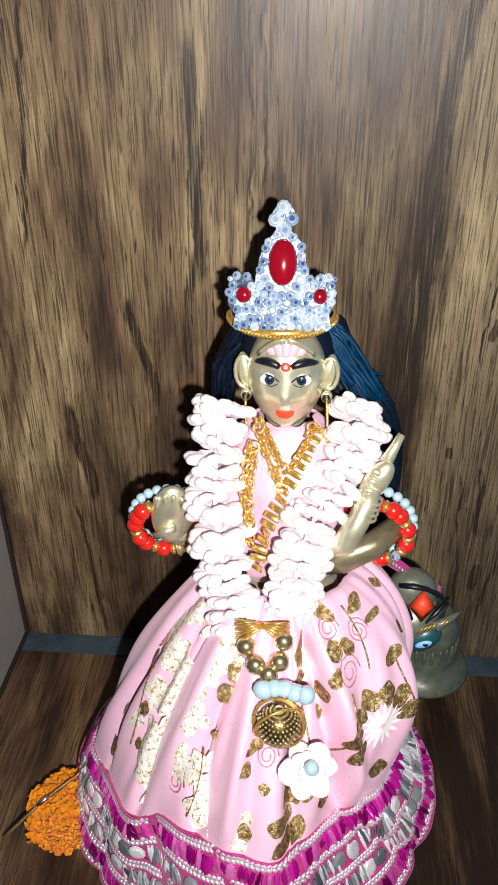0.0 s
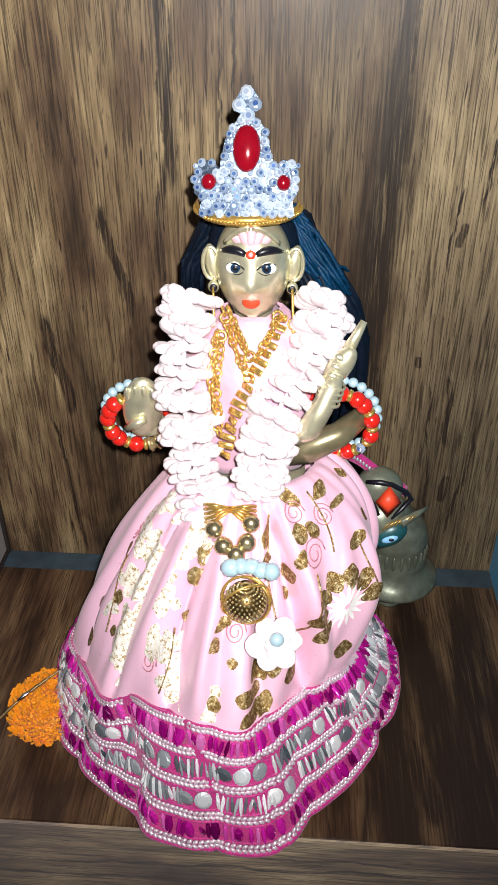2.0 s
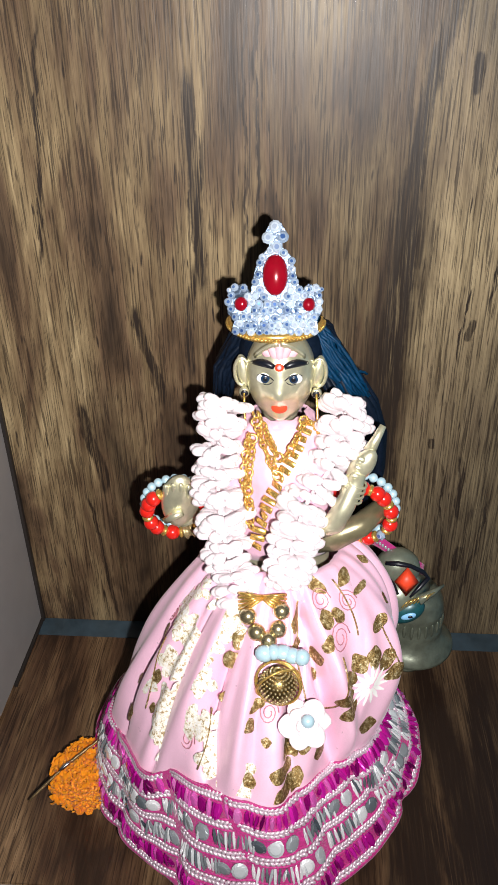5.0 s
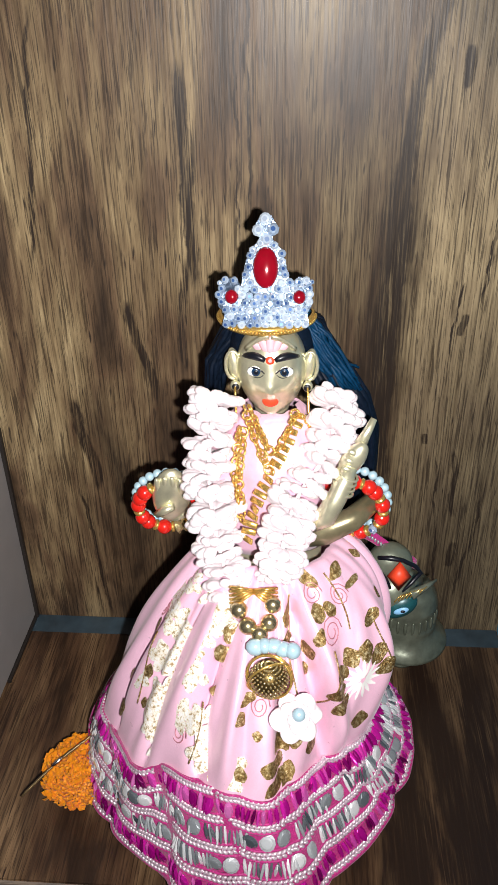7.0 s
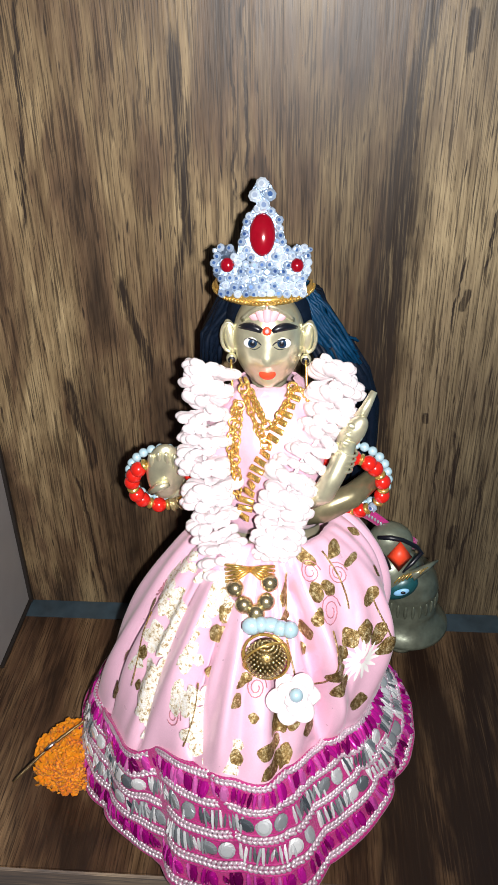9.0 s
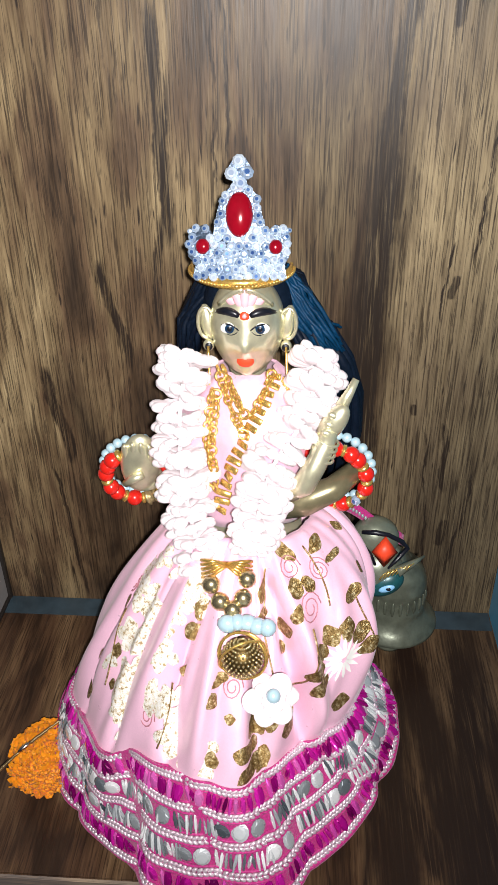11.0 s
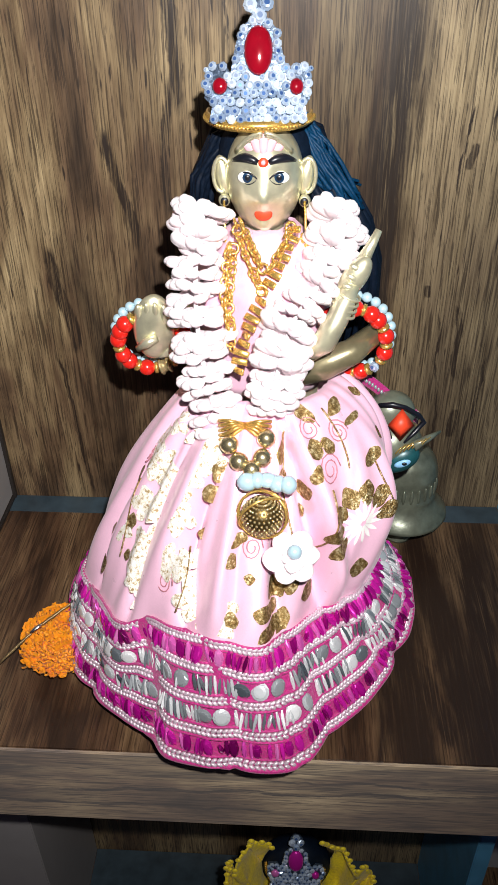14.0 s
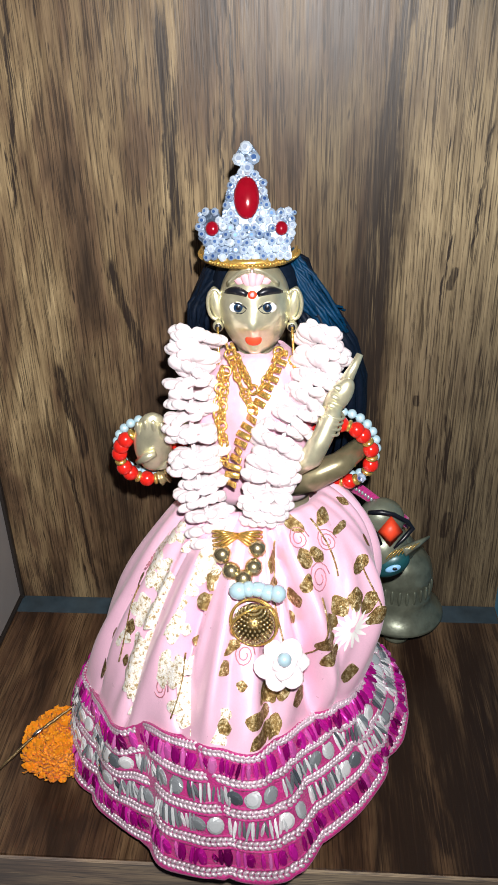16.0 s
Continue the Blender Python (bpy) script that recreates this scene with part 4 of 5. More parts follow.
def build_earring(x, drop, lean):
    root = empty("earring", (x, -0.094, 0.243), "gilt drop earring hung from the statue's ear", "earring", "earrings")
    bm = bmesh.new()
    tube(bm, [(x + lean * t, -0.0935 - 0.008 * t, 0.2435 - drop * 0.55 * t) for t in span(0, 1, 6)], 0.0006, 0, 6)
    part("hook", bm, GOLD, root)
    rnd = random.Random(3)
    bm = bmesh.new()
    for k in range(26):
        t = 0.5 + 0.5 * k / 25
        ball(bm, (x + lean * t + rnd.uniform(-1, 1) * 0.0018, -0.0935 - 0.010 * t + rnd.uniform(-1, 1) * 0.001, 0.2435 - drop * t), 0.0011, 0, 8, 6)
    part("tassel", bm, GOLD, root)


build_earring(0.1258, 0.034, 0.001)
build_earring(0.1602, 0.026, 0.001)


def build_bracelet(centre, rx, rz, tilt, sequence, group):
    root = empty("bracelet", centre, "red bead bracelet with gilt spacers and pale blue pearls", "bracelet", group)
    red, pearl = bead_mesh("red_bead", 0.0039, RED_BEAD), bead_mesh("pearl", 0.0023, PEARL)
    bm = bmesh.new()
    lathe(bm, (0, 0, -0.0012), [(0.0016, 0), (0.0029, 0.0006), (0.0029, 0.0018), (0.0016, 0.0024)], 0, 10)
    spacer = smooth_mesh("spacer", bm, GOLD)
    bm = bmesh.new()
    lathe(bm, (0, 0, -0.0028), [(0.0022, 0), (0.0042, 0.0004), (0.0042, 0.0012), (0.0031, 0.0018), (0.0031, 0.0038), (0.0042, 0.0044), (0.0042, 0.0052), (0.0022, 0.0056)], 0, 8)
    drum = smooth_mesh("gilt_drum", bm, PALE_GOLD)
    stone = gem_mesh("clear_stone", 0.0026, 0.0022, RHINESTONE, 6, STONE_BLUE)
    place = Matrix.Translation(centre) @ Euler(tilt).to_matrix().to_4x4()

    def at(a, out=1.0, y=0.0):
        return place @ Vector((rx * out * math.cos(a), y, rz * out * math.sin(a)))

    bm = bmesh.new()
    tube(bm, [at(2 * math.pi * k / 40) for k in range(40)], 0.0007, 0, 6, closed=True)
    part("wire", bm, GOLD, root)
    n = len(sequence)
    for k, kind in enumerate(sequence):
        a = 2 * math.pi * k / n
        way = (at(a + 0.05) - at(a - 0.05)).normalized()
        m = Matrix.Translation(at(a)) @ way.to_track_quat("Z", "Y").to_matrix().to_4x4()
        if kind == "R":
            piece("red_bead", red, m, root)
        elif kind == "s":
            piece("spacer", spacer, m, root)
        elif kind == "D":
            piece("gilt_drum", drum, m, root)
        elif kind == "g":
            piece("clear_stone", stone, Matrix.Translation(at(a, 1.0, -0.001)) @ Euler((1.4, 0, a)).to_matrix().to_4x4(), root)
    for k in range(24):
        a = 2 * math.pi * k / 24
        piece("pearl", pearl, Matrix.Translation(at(a, 1.10, 0.0065)), root)


build_bracelet((0.0920, -0.1080, 0.1830), 0.0150, 0.0165, (0.25, 0, 0.15), "sRsRsRgsRRRsRRsRsDsRs", "bracelets")
build_bracelet((0.1840, -0.1080, 0.1850), 0.0145, 0.0190, (0.25, 0, -0.2), "sRsRRsRsRRsRsgRsRRsRsgsR", "bracelets")


def build_pendant():
    root = empty("waist_pendant", (CX, -0.165, 0.150), "brass bead waist pendant with a latticed gilt ball", "pendant")
    rnd = random.Random(5)
    brass_bead = bead_mesh("brass_bead", 0.0041, BEAD_GOLD)
    for p in ((0.1308, -0.1575, 0.1615), (0.1350, -0.1625, 0.1565), (0.1462, -0.1560, 0.1640), (0.1448, -0.1615, 0.1580), (0.1405, -0.1650, 0.1545)):
        piece("brass_bead", brass_bead, Matrix.Translation(p), root)
    bm = bmesh.new()
    for s in (-1, 1):
        for k in range(5):
            tube(bm, [(0.137 + s * 0.011 * t, -0.150 - 0.003 * math.sin(3 * t), 0.167 + 0.0035 * math.sin(2.6 * t + k * 0.4) - 0.0012 * k) for t in span(0, 1, 8)], 0.0008, 0, 6)
    tagged(part("knot", bm, GOLD, root, "gilt cord knot"), kind="stuff")
    pearl = bead_mesh("pale_pearl", 0.0037, PEARL)
    for k in range(5):
        piece("pale_pearl", pearl, Matrix.Translation((0.1390 + 0.0042 * k, -0.1735 + rnd.uniform(-1, 1) * 0.0012, 0.1535 + rnd.uniform(-1, 1) * 0.0014 + 0.0004 * k)) @ Matrix.Diagonal((rnd.uniform(0.9, 1.25), 1, rnd.uniform(0.8, 1.1), 1)), root)
    bm = bmesh.new()
    ball(bm, (0.1455, -0.1790, 0.1415), 0.0086, 0, 24, 18)
    ball_ob = part("gilt_ball", bm, OLD_GOLD, root, "gilt ball with a knurled lattice")
    spots = []
    for i in range(1, 15):
        for k in range(26):
            la, lo = math.pi * i / 15, 2 * math.pi * (k + 0.5 * (i % 2)) / 26
            d = Vector((math.sin(la) * math.cos(lo), math.sin(la) * math.sin(lo), math.cos(la)))
            if d.y < 0.3:
                spots.append(Matrix.Translation(Vector((0.1455, -0.1790, 0.1415)) + d * 0.0086) @ Matrix.Scale(0.00062, 4))
    bead_rows("knurling", spots, PALE_GOLD, ball_ob, "", 6, 4)
    for k in range(3):
        bm = bmesh.new()
        rot = Euler((rnd.uniform(-0.5, 0.5), rnd.uniform(-0.6, 0.6), rnd.uniform(-0.5, 0.5))).to_matrix()
        tube(bm, [Vector((0.1455, -0.1785, 0.1415)) + rot @ Vector((0.0104 * math.cos(t), 0, 0.0100 * math.sin(t))) for t in (2 * math.pi * i / 32 for i in range(32))], 0.0006, 0, 6, closed=True)
        part("wire_ring", bm, GOLD, root)


build_pendant()


def build_brooch():
    c = Vector((0.1580, -0.1880, 0.1270))
    root = empty("flower_brooch", c, "white fabric flower with a pearl on the skirt", "flower")
    rnd = random.Random(6)
    for k in range(12):
        a = 2 * math.pi * k / 6 + 0.5 * (k // 6) + rnd.uniform(-0.2, 0.2)
        inner = k // 6
        bm = bmesh.new()
        got = ball(bm, (0, 0, 0), 1, 0, 16, 12)
        rot = Matrix.Translation(c) @ Euler((0.75, 0, 0.1)).to_matrix().to_4x4() @ Matrix.Rotation(a, 4, "Z") @ Matrix.Rotation(rnd.uniform(-0.3, 0.3) - 0.35 * inner, 4, "Y")
        size = rnd.uniform(0.85, 1.15) * (1 - 0.3 * inner)
        for v in got:
            p = v.co
            v.co = rot @ Vector(((0.0060 + 0.0058 * p.x) * size, 0.0050 * p.y * size, 0.0017 * p.z + 0.0016 * p.x * p.x + 0.0010 * math.sin(4 * p.y + 3 * p.x + k) + 0.002 * inner))
        part("petal", bm, PETAL, root)
    bm = bmesh.new()
    ball(bm, c + Vector((0.0010, -0.0050, 0.0075)), 0.0030, 0)
    part("pearl", bm, PEARL, root)


build_brooch()


def build_ribbon():
    root = empty("ribbon", (0.205, -0.085, 0.140), "fuchsia sequinned ribbon end behind the skirt", "ribbon")

    def f(u, v):
        return Vector((0.188 + 0.036 * u, -0.088 + 0.012 * u + 0.001 * math.sin(8 * u), 0.160 - 0.030 * u - 0.008 * v - 0.004 * u * u))

    sheet("strip", f, span(0, 1, 16), span(0, 1, 5), FUCHSIA, root, thick=0.0008)
    bm = bmesh.new()
    for u in span(0.02, 0.98, 22):
        ball(bm, f(u, 0.5) + Vector((0, -0.0012, 0)), (0.0008, 0.0008, 0.0012), 0, 8, 6)
    part("sequin_row", bm, SILVER, root)


build_ribbon()

# ---- marigold and stick ----


def build_marigold():
    c = Vector((0.0335, -0.1400, 0.0))
    root = empty("marigold", c, "orange marigold head lying on the shelf", "flower")
    rnd = random.Random(9)
    bm = bmesh.new()
    ball(bm, c + Vector((0, 0, 0.0115)), (0.0175, 0.0185, 0.0112), 0)
    part("heart", bm, ORANGE, root)
    kinds = []
    for k in range(4):
        bm = bmesh.new()
        rows = []
        for i in range(5):
            v = i / 4
            half = 0.0034 * math.sin(0.35 + 2.0 * v)
            rows.append([bm.verts.new((q * half, 0.0074 * v, 0.0022 * v * v + 0.0016 * q * q * v + (0.0007 * math.sin(5 * q + k) if i == 4 else 0))) for q in span(-1, 1, 5)])
        for a, b in zip(rows, rows[1:]):
            for j in range(4):
                bm.faces.new((a[j], a[j + 1], b[j + 1], b[j]))
        kinds.append(smooth_mesh("petal", bm, ORANGE))
    golden = math.pi * (3 - math.sqrt(5))
    for k in range(290):
        t = (k + 0.5) / 290
        polar = math.acos(1 - 1.12 * t)
        a = k * golden
        d = Vector((math.sin(polar) * math.cos(a), math.sin(polar) * math.sin(a), math.cos(polar)))
        edge = 1 + 0.07 * math.sin(7 * a) * t
        p = c + Vector((0.0178 * d.x * edge, 0.0190 * d.y * edge, 0.0125 + 0.0115 * d.z))
        up = (d + Vector((rnd.gauss(0, 0.25), rnd.gauss(0, 0.25), rnd.gauss(0, 0.2)))).normalized()
        rot = up.to_track_quat("Y", "Z").to_matrix().to_4x4() @ Matrix.Rotation(rnd.uniform(-0.8, 0.8), 4, "Y")
        piece("petal", rnd.choice(kinds), Matrix.Translation(p) @ rot @ Matrix.Scale(rnd.uniform(0.50, 0.78), 4), root)
    frills = []
    for k in range(900):
        t = (k + 0.5) / 900
        polar, a = math.acos(1 - 1.15 * t), k * golden
        d = Vector((math.sin(polar) * math.cos(a), math.sin(polar) * math.sin(a), math.cos(polar)))
        p = c + Vector((0.0203 * d.x, 0.0213 * d.y, 0.0128 + 0.0135 * d.z)) + Vector((rnd.gauss(0, 0.0008), rnd.gauss(0, 0.0008), rnd.gauss(0, 0.0008)))
        frills.append(Matrix.Translation(p) @ Euler((rnd.uniform(0, 3), rnd.uniform(0, 3), rnd.uniform(0, 3))).to_matrix().to_4x4() @ Matrix.Diagonal((rnd.uniform(0.0009, 0.0016), 0.0013, 0.0005, 1)))
    tagged(bead_rows("petal_frill", frills, ORANGE, root, "", 6, 4), kind="stuff")


build_marigold()


def build_stick():
    root = empty("foil_stick", (0.02, -0.15, 0.03), "thin brown foil-wrapped stick lying across the marigold", "stick")
    a, b = Vector((0.0045, -0.160, 0.0165)), Vector((0.050, -0.121, 0.034))
    rnd = random.Random(1)
    bm = bmesh.new()
    tube(bm, [a.lerp(b, t) + Vector((0, 0, 0.004 * math.sin(math.pi * t) + rnd.uniform(-1, 1) * 0.0003)) for t in span(0, 1, 24)], [0.0005 + 0.0004 * abs(math.sin(9 * t)) for t in span(0, 1, 24)], 0, 6)
    part("shaft", bm, TWIG, root)
    bm = bmesh.new()
    m = a.lerp(b, 0.40) + Vector((0, -0.0005, 0.0045))
    ball(bm, m, (0.0042, 0.0013, 0.0013), 0, 10, 8, Euler((0, -0.3, 0.72)).to_matrix())
    part("foil", bm, FOIL, root, "bright foil scrap")


build_stick()

# ---- figurine behind the skirt ----


def build_bell():
    c = Vector((0.2290, -0.0300, 0.0))
    root = empty("bell", c, "tarnished brass bell with a wide rim standing on the shelf", "bell")
    bm = bmesh.new()
    lathe(bm, c, [(0.009, 0), (0.009, 0.002), (0.005, 0.008), (0.006, 0.0225)], 0, 24)
    part("foot", bm, BRASS_DARK, root)
    bm = bmesh.new()
    lathe(bm, c, [(0.0080, 0.0215), (0.0265, 0.0218), (0.0288, 0.0235), (0.0284, 0.0252), (0.0248, 0.0290), (0.0215, 0.0335), (0.0200, 0.0375), (0.0205, 0.0395), (0.0198, 0.0410),
                  (0.0192, 0.0520), (0.0200, 0.0545), (0.0196, 0.0570), (0.0182, 0.0625), (0.0150, 0.0680), (0.0105, 0.0715), (0.0050, 0.0735)], 0, 56)
    body = part("body", bm, BRASS_DARK, root)
    for k in range(26):
        t = 2 * math.pi * k / 26
        bm = bmesh.new()
        ball(bm, c + Vector((0.0194 * math.cos(t), 0.0194 * math.sin(t), 0.0465)), (0.0013, 0.0013, 0.0054), 0, 8, 6)
        part("rib", bm, BRASS_DARK, body)


def build_figurine():
    """A small head that leans forward from the bell's crown."""
    bm = bmesh.new()
    tube(bm, [(0.2290, -0.0320, 0.070), (0.2260, -0.0560, 0.092), (0.2180, -0.0740, 0.108), (0.2120, -0.0840, 0.116)], [0.0060, 0.0070, 0.0090, 0.0100], 0, 14)
    hc = Vector((0.2085, -0.0890, 0.1150))
    ball(bm, hc, (0.0140, 0.0130, 0.0150), 0, 28, 18, Euler((0.2, 0.3, 0)).to_matrix())
    ball(bm, hc + Vector((-0.001, 0.004, 0.017)), (0.0125, 0.0100, 0.0120), 0, 24, 16)
    # teal eye lobe with gilt lashes, red lozenge between black bands
    ball(bm, hc + Vector((0.0042, -0.0085, -0.0030)), (0.0110, 0.0060, 0.0072), 5, 20, 12, Euler((0.1, -0.55, 0)).to_matrix())
    ball(bm, hc + Vector((0.0050, -0.0142, -0.0020)), (0.0044, 0.0011, 0.0021), 6, 14, 8, Euler((0, -0.40, 0)).to_matrix())
    ball(bm, hc + Vector((0.0058, -0.0151, -0.0015)), (0.0014, 0.0006, 0.0010), 2, 10, 6)
    for k in range(7):
        q = k / 6
        root = hc + Vector((0.0010 + 0.0125 * q, -0.0135 + 0.0030 * q, 0.0035 + 0.0030 * q))
        tube(bm, [root, root + Vector((0.0020, 0.0008, 0.0026)), root + Vector((0.0050, 0.0022, 0.0044))], [0.0004, 0.0003, 0.0002], 7, 6)
    tube(bm, [hc + Vector((0.010, -0.010, 0.006)), hc + Vector((0.018, -0.006, 0.0085)), hc + Vector((0.0245, -0.001, 0.0095))], [0.0030, 0.0018, 0.0006], 0, 8)
    for v in ball(bm, (0, 0, 0), 1, 4, 4, 2):
        v.co = hc + Vector((0.0030 + 0.0066 * v.co.x, -0.0085 + 0.0022 * v.co.y + 0.0021 * v.co.z, 0.0175 + 0.0085 * v.co.z))
    tube(bm, [hc + Vector(p) for p in ((-0.0085, -0.0050, 0.0270), (-0.0020, -0.0075, 0.0290), (0.0045, -0.0060, 0.0265), (0.0120, -0.0035, 0.0205), (0.0150, -0.0035, 0.0165), (0.0100, -0.0070, 0.0120), (0.0050, -0.0100, 0.0080))], [0.0010, 0.0014, 0.0012, 0.0013, 0.0014, 0.0012, 0.0007], 2, 8)
    tube(bm, [hc + Vector(p) for p in ((-0.0080, -0.0060, 0.0200), (-0.0045, -0.0095, 0.0165), (-0.0015, -0.0110, 0.0110))], [0.0009, 0.0013, 0.0008], 2, 8)
    ob = part("figurine", bm, [BRASS_DARK, EYE_WHITE, EYE_BLACK, EYE_BLUE, LIPS, TEAL_PAINT, SKY_PAINT, GOLD])
    tagged(ob, "small tarnished brass figurine with a teal eye and red patch", "figurine")


build_bell()


build_figurine()

# ---- the lower shelf ----


def build_lower():
    cx, cy = 0.169, -0.128
    bm = bmesh.new()
    lathe(bm, (cx, cy, LOW), [(0.05, 0), (0.052, 0.006), (0.045, 0.012), (0.04, 0.02), (0.032, 0.10), (0.026, 0.13), (0.010, 0.175), (0.009, 0.19)])
    ball(bm, (cx, cy, -0.268), (0.0158, 0.0175, 0.0215), 0)
    ball(bm, (cx, cy + 0.012, -0.262), (0.027, 0.018, 0.026), 1)
    ob = part("statue", bm, [BRASS, HAIR])
    tagged(ob, "small brass statue with black hair on the lower shelf", "statue")
    build_crown((cx - 0.001, cy + 0.004, -0.2545), 0.0, 0.92, "rhinestone crown with a pink stone on the lower statue", MAGENTA, 7)
    root = empty("veil", (cx, cy, -0.3), "yellow net veil with a lace edge on the lower statue", "veil")
    for s, name in ((-1, "net"), (1, "net")):
        def f(u, v, s=s):
            out = 0.020 + 0.050 * u + 0.006 * math.sin(7 * v + 5 * u)
            ruffle = 0.006 * rough(2 + s, u * 9, v * 7, 0.5)
            return Vector((cx + s * out + ruffle, cy + 0.004 - 0.030 * u + 0.007 * math.sin(13 * u + 3 * v) + ruffle, -0.222 - 0.045 * u * u - 0.14 * v + 0.007 * math.sin(15 * u + 2 * s) + 0.008 * rough(5, u * 14, v * 9, s)))
        sheet(name, f, span(0, 1, 60), span(0, 1, 40), YELLOW_NET, root, thick=0.0012)
        bm = bmesh.new()
        for k in range(30):
            ball(bm, f(k / 29, 0) + Vector((0, 0, 0.001)), (0.0026, 0.0014, 0.0026), 0, 8, 6)
        part("lace_edge", bm, YELLOW_NET, root)
    root = empty("shawl", (cx - 0.03, cy - 0.02, -0.31), "dark red cloth on the lower statue", "shawl")

    def g(u, v):
        a = -1.6 + 2.0 * u
        return Vector((cx - 0.008 + (0.034 + 0.03 * v) * math.sin(a), cy - (0.030 + 0.03 * v) * math.cos(a), -0.285 - 0.12 * v + 0.004 * math.sin(12 * u)))
    sheet("cloth", g, span(0, 1, 30), span(0, 1, 16), RED_CLOTH, root, thick=0.0012)


build_lower()

# ---- printed motifs on the skirt ----
# rows: angle, height on the satin, length and width in millimetres, turn
DRAPE_LEAVES = [(0.95, 0.28, 9, 5, -60), (0.61, 0.18, 7, 5, 30), (0.46, 0.28, 7, 4, -20), (0.49, 0.18, 8, 6, 10), (0.49, 0.04, 8, 5, 40), (0.86, 0.05, 9, 4, -60), (0.95, 0.11, 9, 3, -75), (1.34, 0.06, 5, 3, 10),
                (0.24, 0.18, 8, 4, -10), (0.24, 0.28, 6, 4, 0), (0.40, 0.36, 8, 3, 20), (0.40, 0.46, 7, 3, 30), (0.46, 0.84, 8, 6, 0), (0.86, 0.82, 8, 7, 0), (0.06, 0.70, 4, 4, 0), (1.2, 0.22, 6, 4, 20)]
FRONT_LEAVES = [(-0.27, 0.26, 8, 7, 0), (-0.31, 0.36, 7, 7, 80), (-1.59, 0.62, 9, 6, 0), (-1.50, 0.76, 9, 5, 10), (-1.55, 0.48, 8, 5, 20), (-1.04, 0.58, 8, 4, 0), (-1.22, 0.84, 9, 6, 0), (-1.37, 0.14, 6, 4, 60), (-1.4, 0.22, 6, 4, 40),
                (-0.98, 0.72, 5, 3, 0), (-1.25, 0.40, 7, 4, 15), (-1.3, 0.68, 6, 4, -10), (0.02, 0.40, 6, 3, 5), (-0.02, 0.90, 6, 5, 30)]
LIT_CLUSTERS = [(-1.22, 0.24, 8), (-1.01, 0.30, 7), (-0.79, 0.36, 9), (-0.76, 0.48, 7), (-1.04, 0.14, 5), (-0.79, 0.64, 10), (-0.85, 0.72, 6), (-0.33, 0.70, 8), (-0.27, 0.84, 9), (-0.12, 0.88, 9), (-0.82, 0.80, 5), (-0.70, 0.88, 6), (-0.55, 0.30, 6), (-0.42, 0.22, 6), (-0.52, 0.50, 6), (-0.62, 0.14, 6), (-0.30, 0.12, 6), (-0.65, 0.42, 8), (-0.95, 0.48, 7), (-0.16, 0.28, 5), (-0.55, 0.70, 7), (-1.12, 0.62, 6)]
ROSE_SWIRLS = [(0.49, 0.10, 4.0), (1.25, 0.50, 4.5), (0.58, 0.28, 5.0), (0.06, 0.56, 4.0), (-0.52, 0.80, 4.5), (-1.33, 0.33, 4.0), (0.75, 0.14, 4.0)]
# rows: angle, height, petals, reach, first and last direction, length, width
SPRAYS = [(0.80, 0.57, 7, 11, -130, 80, 9, 6.5), (0.31, 0.88, 5, 9, -170, 10, 10, 6.5), (-0.15, 0.56, 5, 6, -150, 140, 8, 5)]


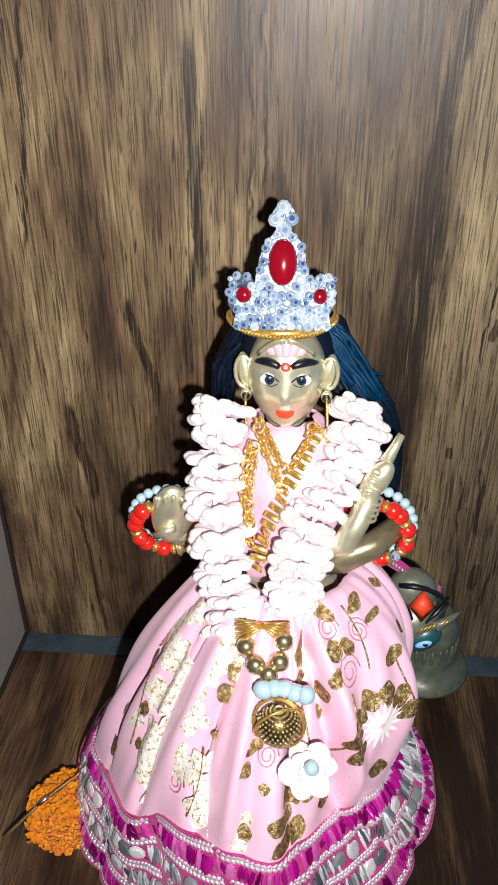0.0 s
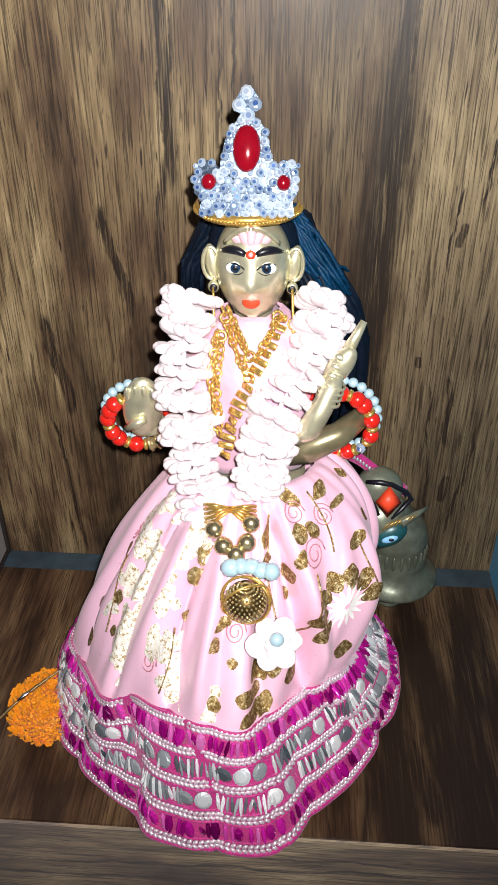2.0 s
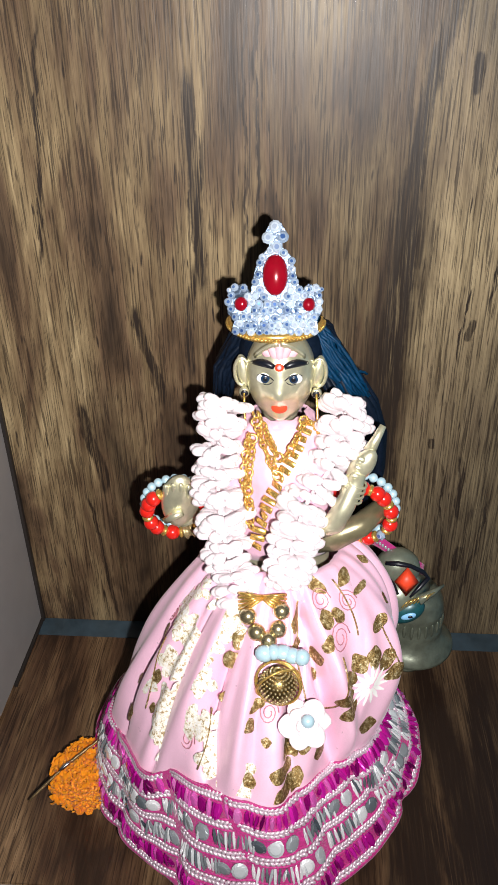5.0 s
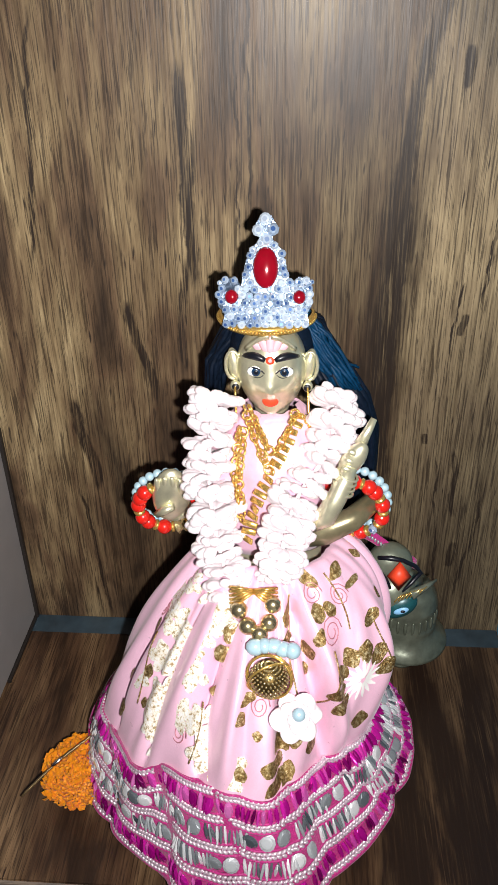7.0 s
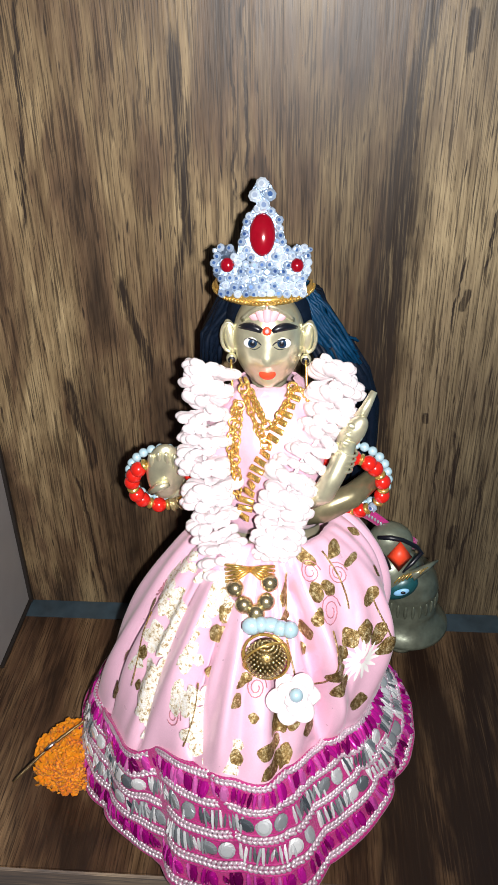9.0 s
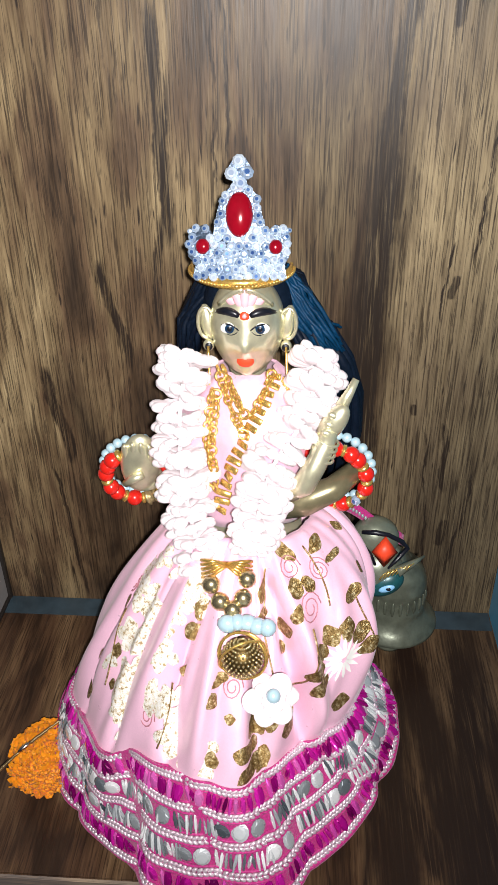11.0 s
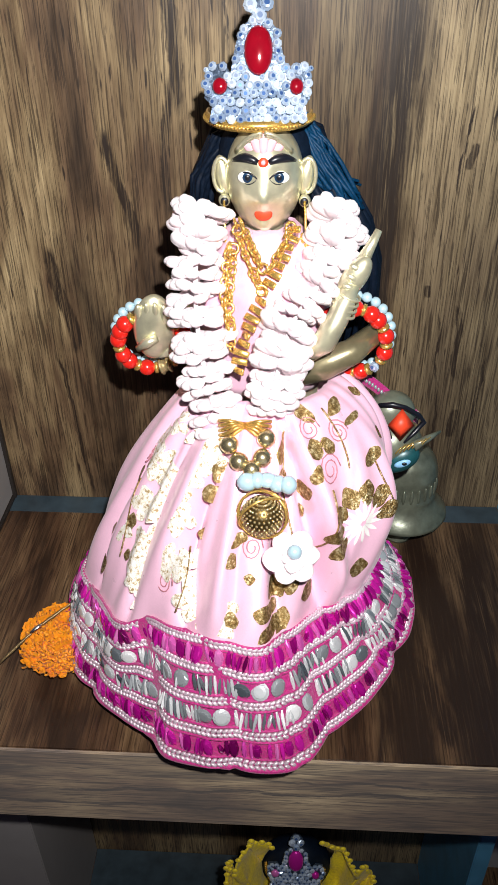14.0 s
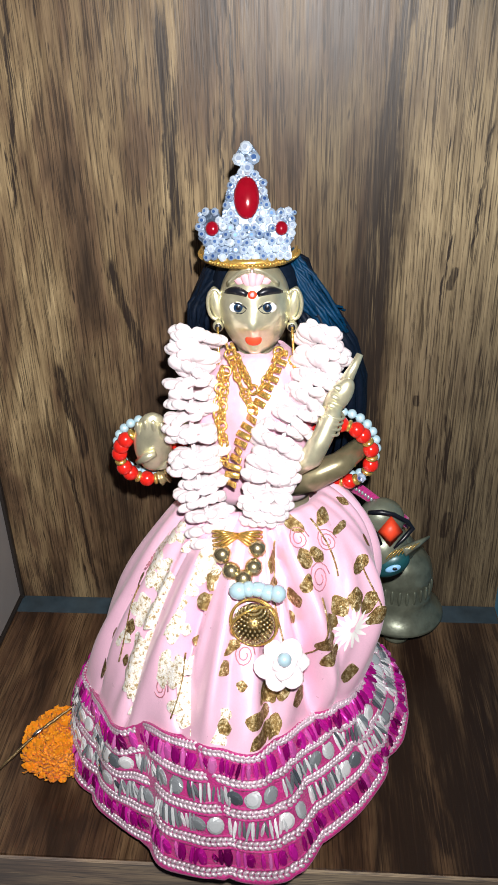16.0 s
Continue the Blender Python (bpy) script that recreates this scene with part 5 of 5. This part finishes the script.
def build_print():
    rnd = random.Random(12)
    for rows in (DRAPE_LEAVES, FRONT_LEAVES):
        for th, s, length, width, spin in rows:
            bm = bmesh.new()
            leaf(bm, th, s, length / 1000, width / 1000, radians(spin))
            part("gold_leaf_print", bm, GOLD_PRINT, SKIRT, "printed gold foil leaf")

    # Flowers on the left, coloured as gold foil that catches the torch.
    for th, s, reach in LIT_CLUSTERS:
        ru, rv = cloth_scale(th, s)
        turn = rnd.uniform(0, 1.2)
        bm = bmesh.new()
        for k in range(5):
            a = turn + 2 * math.pi * k / 5 + rnd.uniform(-0.2, 0.2)
            q = 0.56 * reach * rnd.uniform(0.85, 1.15) / 1000
            leaf(bm, th + q * math.sin(a) / ru, min(0.95, s - q * math.cos(a) / rv), 1.05 * reach / 1000, 0.74 * reach / 1000, -a)
        part("lit_flower_print", bm, LIT_PRINT, SKIRT, "printed gold foil flower, torch gleam put in its colour")
    for th, s, count, reach, a0, a1, length, width in SPRAYS:
        ru, rv = cloth_scale(th, s)
        for k in range(count):
            a = radians(a0 + (a1 - a0) * k / (count - 1))
            bm = bmesh.new()
            leaf(bm, th + reach * math.sin(a) / 1000 / ru, min(0.95, s - reach * math.cos(a) / 1000 / rv), length / 1000, width / 1000, -a)
            part("gold_leaf_print", bm, GOLD_PRINT, SKIRT, "printed gold foil leaf")
        if count > 6:
            bm = bmesh.new()
            for k in range(15):
                a = 2 * math.pi * k / 15
                leaf(bm, th + 0.0046 * math.sin(a) / ru, s - 0.0046 * math.cos(a) / rv, 0.0072, 0.0015, -a)
            part("white_star_print", bm, EYE_WHITE, SKIRT, "printed white star flower")
    for th, s, r in ROSE_SWIRLS:
        bm = bmesh.new()
        swirl(bm, th, s, r / 1000)
        part("swirl_print", bm, SWIRL_PRINT, SKIRT, "printed rose swirl")
    # thin foil stems between the motifs
    for th, s0, s1 in ((-0.62, 0.05, 0.55), (-0.30, 0.42, 0.62), (0.30, 0.10, 0.60), (0.52, 0.36, 0.78), (0.70, 0.04, 0.30), (1.02, 0.30, 0.50), (-1.10, 0.40, 0.75), (-0.40, 0.60, 0.92)):
        bm = bmesh.new()
        tube(bm, [skirt_at(th + 0.05 * math.sin(7 * q + th * 9), q, 0.0004) for q in span(s0, s1, 24)], 0.00045, 0, 5)
        part("stem_print", bm, GOLD_PRINT, SKIRT, "printed gold foil stem")


build_print()
